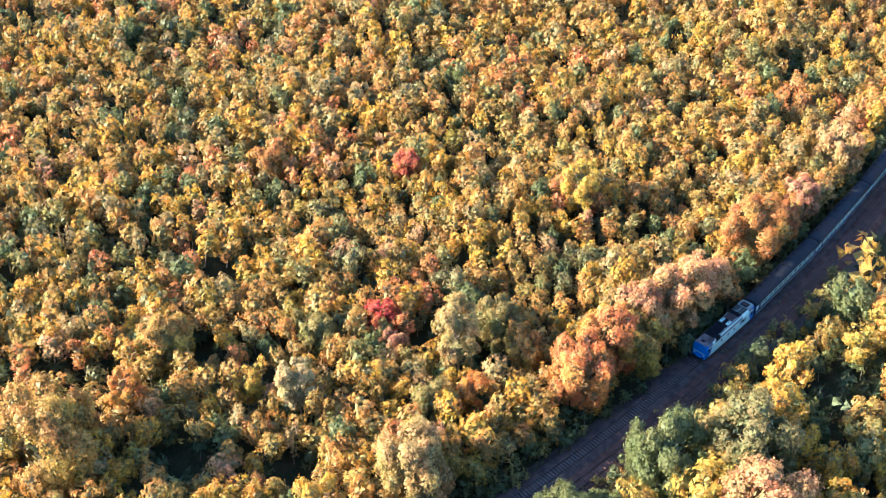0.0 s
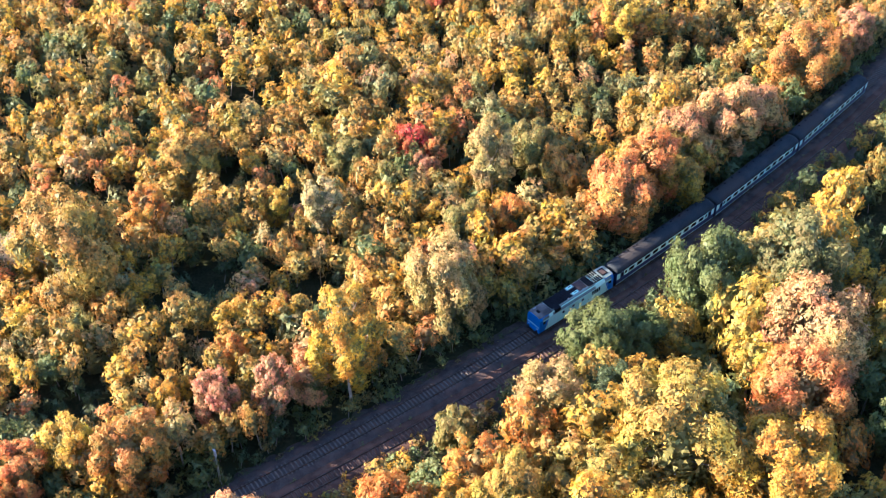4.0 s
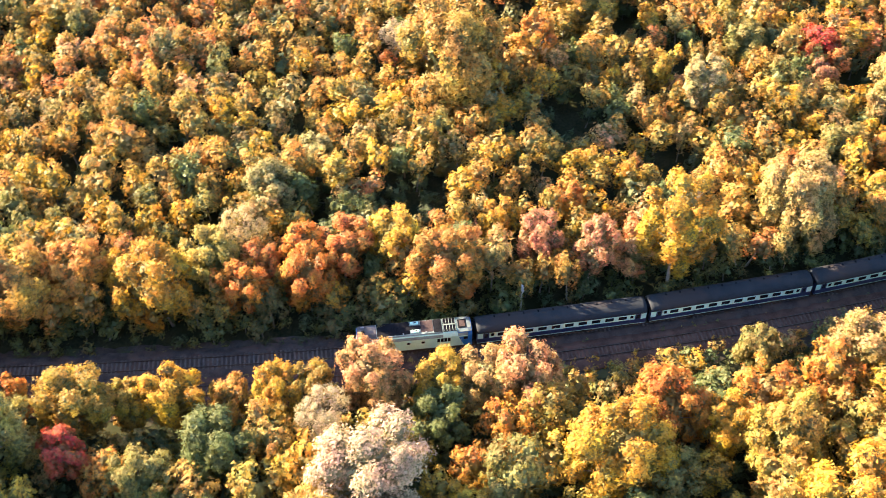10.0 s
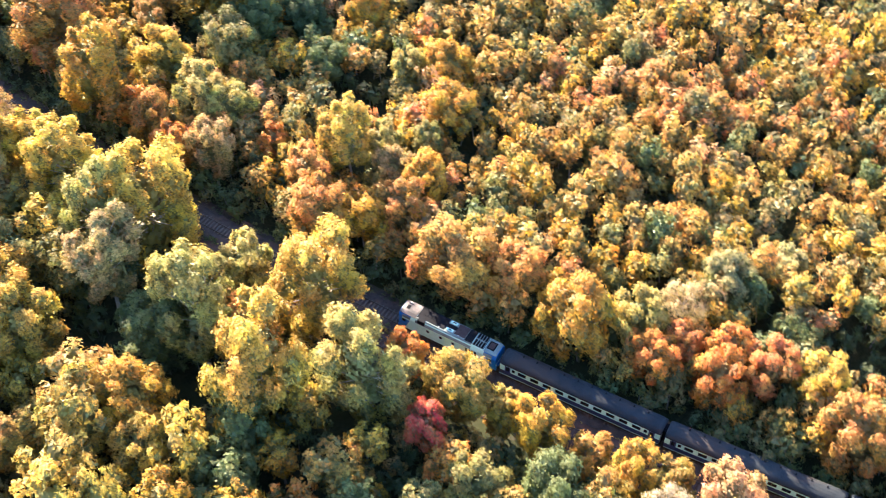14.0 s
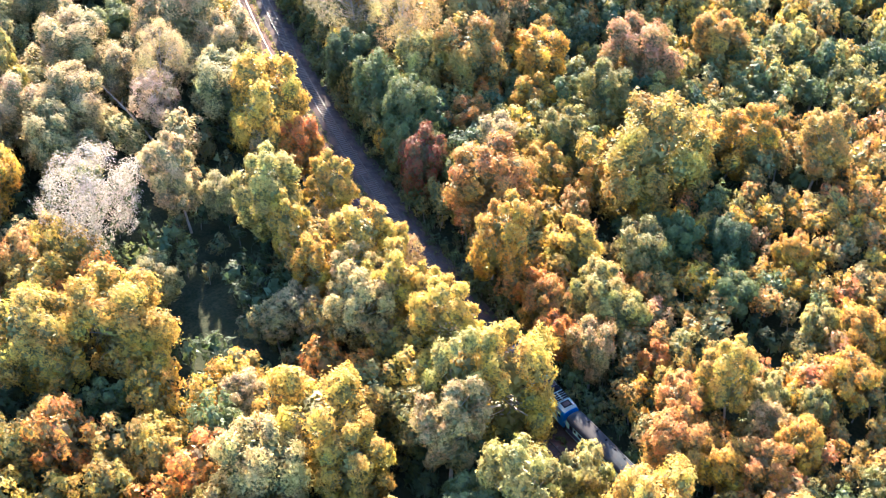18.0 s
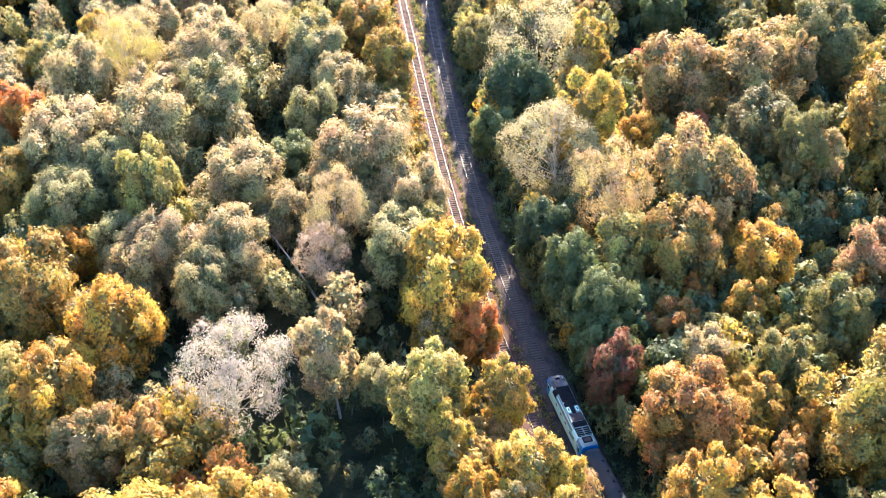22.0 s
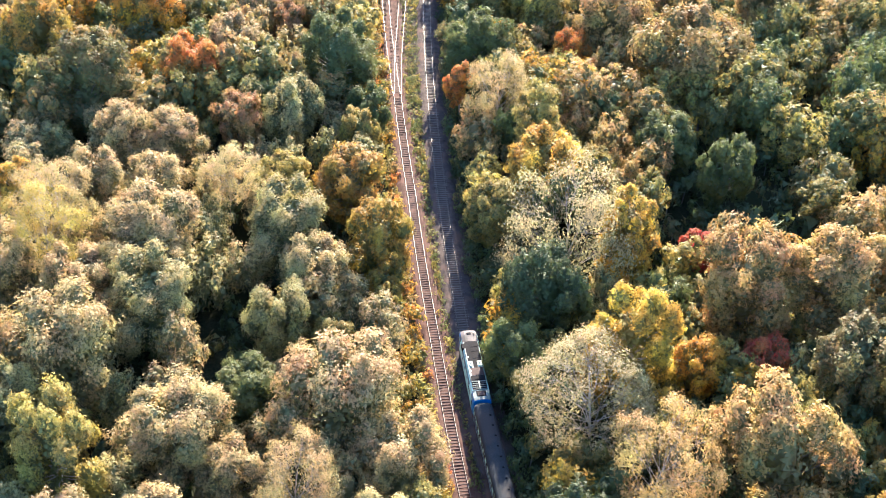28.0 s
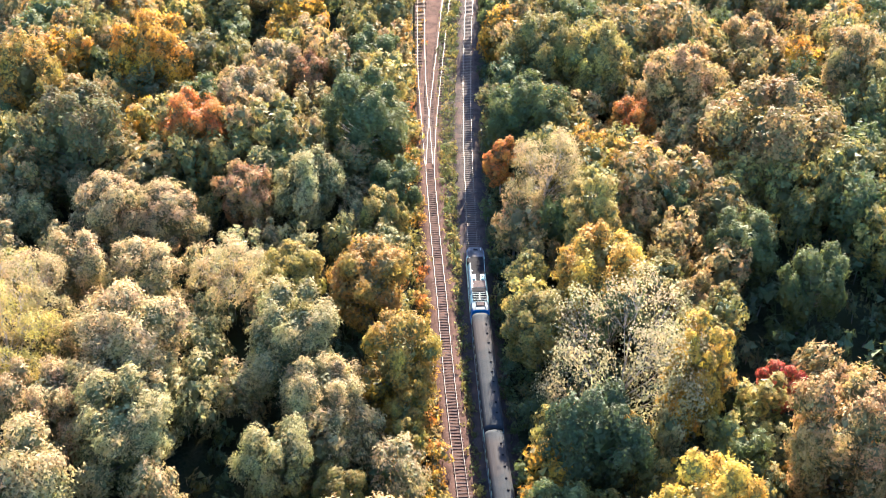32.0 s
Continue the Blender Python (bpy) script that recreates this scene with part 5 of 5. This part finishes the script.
wood("weeds", "dark green weeds on the shaded verge of the main track", ((-112, -160), (30, 420), lambda x, y: right_of(x, y, 2.3, 3.9)), 0.75, 70000, BUSH, (0.4, 0.75), 40, 0.42, "bush", 36, (0.7, -0.2), "weeds", 0)
wood("weeds", "scattered weeds on the gravel between the two tracks", ((-95, -125), (20, 60), lambda x, y: left_of(x, y, 2.3, side_gap(y) - 1.7)), 1.2, 20000, WEED, (0.35, 0.65), 40, 0.42, "bush", 37, (0.7, -0.2), "weeds", 0)


def lineside_mast():
    """A lattice signal mast beside the line."""
    x, y, a = -64.9, 4.9, -0.36
    root = tagged(new("signal_mast"), "grey steel lattice mast with a cross-arm beside the railway", "mast")
    root.matrix_basis = pose(float(x), float(y), -0.4, 0, 0, -math.degrees(float(a)))
    for sx in (-0.3, 0.3):
        bm = box(-0.06, 0.06, -0.06, 0.06, 0, 7.2)
        for v in bm.verts:
            v.co.x += sx * (1 - v.co.z / 9)
        part("leg", bm, STEEL, root)
    for k in range(6):
        part("rung", box(-0.28, 0.28, -0.03, 0.03, 0.9 + k * 1.05, 0.98 + k * 1.05), STEEL, root)
    part("cross_arm", box(-0.6, 0.6, -0.06, 0.06, 6.9, 7.05), STEEL, root)
    part("signal_head", box(-0.28, 0.28, -0.12, 0.12, 6.2, 7.4, 0.04), STEEL, root, "pale signal head")


lineside_mast()


def leaning_trunk():
    """A dead trunk that leans over the opening among the willows."""
    rng = np.random.default_rng(41)
    a, b = np.array((-135.2, 205.6, -0.6)), np.array((-142.4, 215.0, 9.5))
    bend = (a + b) / 2 + (0.15, 0.1, 0.35)
    root = tagged(new("dead_tree"), "pale dead leaning trunk with broken branches among willows", "dead tree")
    root.matrix_basis = pose(*a)
    trunk = new("trunk", mesh_from("trunk", *gather([limb((0, 0, 0), bend - a, 0.24, 0.17, 8), limb(bend - a, b - a, 0.17, 0.06, 8)]), [PALE_BARK]))
    trunk.parent = root
    for k in range(9):
        f = 0.3 + 0.07 * k
        at = (b - a) * f + (0, 0, 0.3 * (1 - abs(2 * f - 1)))
        tip = at + rng.uniform(-1, 1, 3) * (1.6, 1.6, 0.5) + (-0.6, 0.8, 0.9)
        br = new("branch", mesh_from("branch", *limb(at, tip, 0.06, 0.02, 5), [PALE_BARK]))
        br.parent = root


leaning_trunk()


# Sleepers last: single ones on the stretch that the camera passes nearest, the rest joined.
def sleeper_mesh(mat):
    bm = box(-1.3, 1.3, -0.13, 0.13, 0.10, 0.262, 0.02)
    me = bpy.data.meshes.new("sleeper")
    bm.to_mesh(me)
    bm.free()
    me.materials.append(mat)
    return me


def lay(track, offset, s0, s1, singles, mat, spacing=0.62):
    rng = np.random.default_rng(9)
    me = sleeper_mesh(mat)
    s = np.arange(s0, s1, spacing)
    x, y, a = along(s, offset(s))
    ahead = along(s + 1.0, offset(s + 1.0))
    turn = np.arctan2(ahead[0] - x, ahead[1] - y)
    bm = box(-1.3, 1.3, -0.13, 0.13, 0.10, 0.26)
    bv = np.array([v.co[:] for v in bm.verts])
    bmesh.ops.triangulate(bm, faces=bm.faces[:])
    bf = np.array([[v.index for v in f.verts] for f in bm.faces])
    bm.free()
    rest = []
    for k in range(len(s)):
        t = -turn[k] + rng.normal(0, 0.012)
        if singles[0] <= s[k] < singles[1]:
            ob = new("sleeper", me)
            ob.parent = track
            ob.matrix_basis = pose(float(x[k]), float(y[k]), rng.uniform(-0.008, 0.008), 0, 0, math.degrees(t))
        else:
            rot = np.array([[math.cos(t), -math.sin(t), 0], [math.sin(t), math.cos(t), 0], [0, 0, 1]])
            rest.append((bv @ rot.T + (x[k], y[k], rng.uniform(-0.008, 0.008)), bf))
    if rest:
        ob = new("sleepers", mesh_from("sleepers", *gather(rest), [mat]))
        ob.parent = track
        tagged(ob, "row of worn railway sleepers", kind="stuff")


lay(MAIN, lambda s: 0 * s, -250, 800, (390, 575), TIMBER)
lay(SIDE, side_offset, -250, 516, (335, 515), WORN_TIMBER)
lay(BRANCH_L, branch_left, 518, 800, (518, 580), WORN_TIMBER)
lay(BRANCH_R, branch_right, 518.3, 800, (518, 580), WORN_TIMBER)


# ---------------------------------------------------------------- what moves
def on_line(s, reach):
    """Pose of a vehicle whose middle is s metres along, standing on two bogies reach metres before and behind it."""
    x0, y0, _ = along(s - reach)
    x1, y1, _ = along(s + reach)
    return pose(float(x0 + x1) / 2, float(y0 + y1) / 2, RAIL_TOP, 0, 0, math.degrees(math.atan2(x0 - x1, y1 - y0)))


def motions():
    times = [k * 0.5 for k in range(65)]
    for ob, behind, reach in ((LOCO, -8.25, 4.6), (COACHES[0], 12.25, 8.6), (COACHES[1], 36.75, 8.6), (COACHES[2], 61.25, 8.6)):
        walk(ob, [(t, on_line(69.15 + 12.6208 * t + -0.00128 * t * t - behind, reach)) for t in times])


motions()
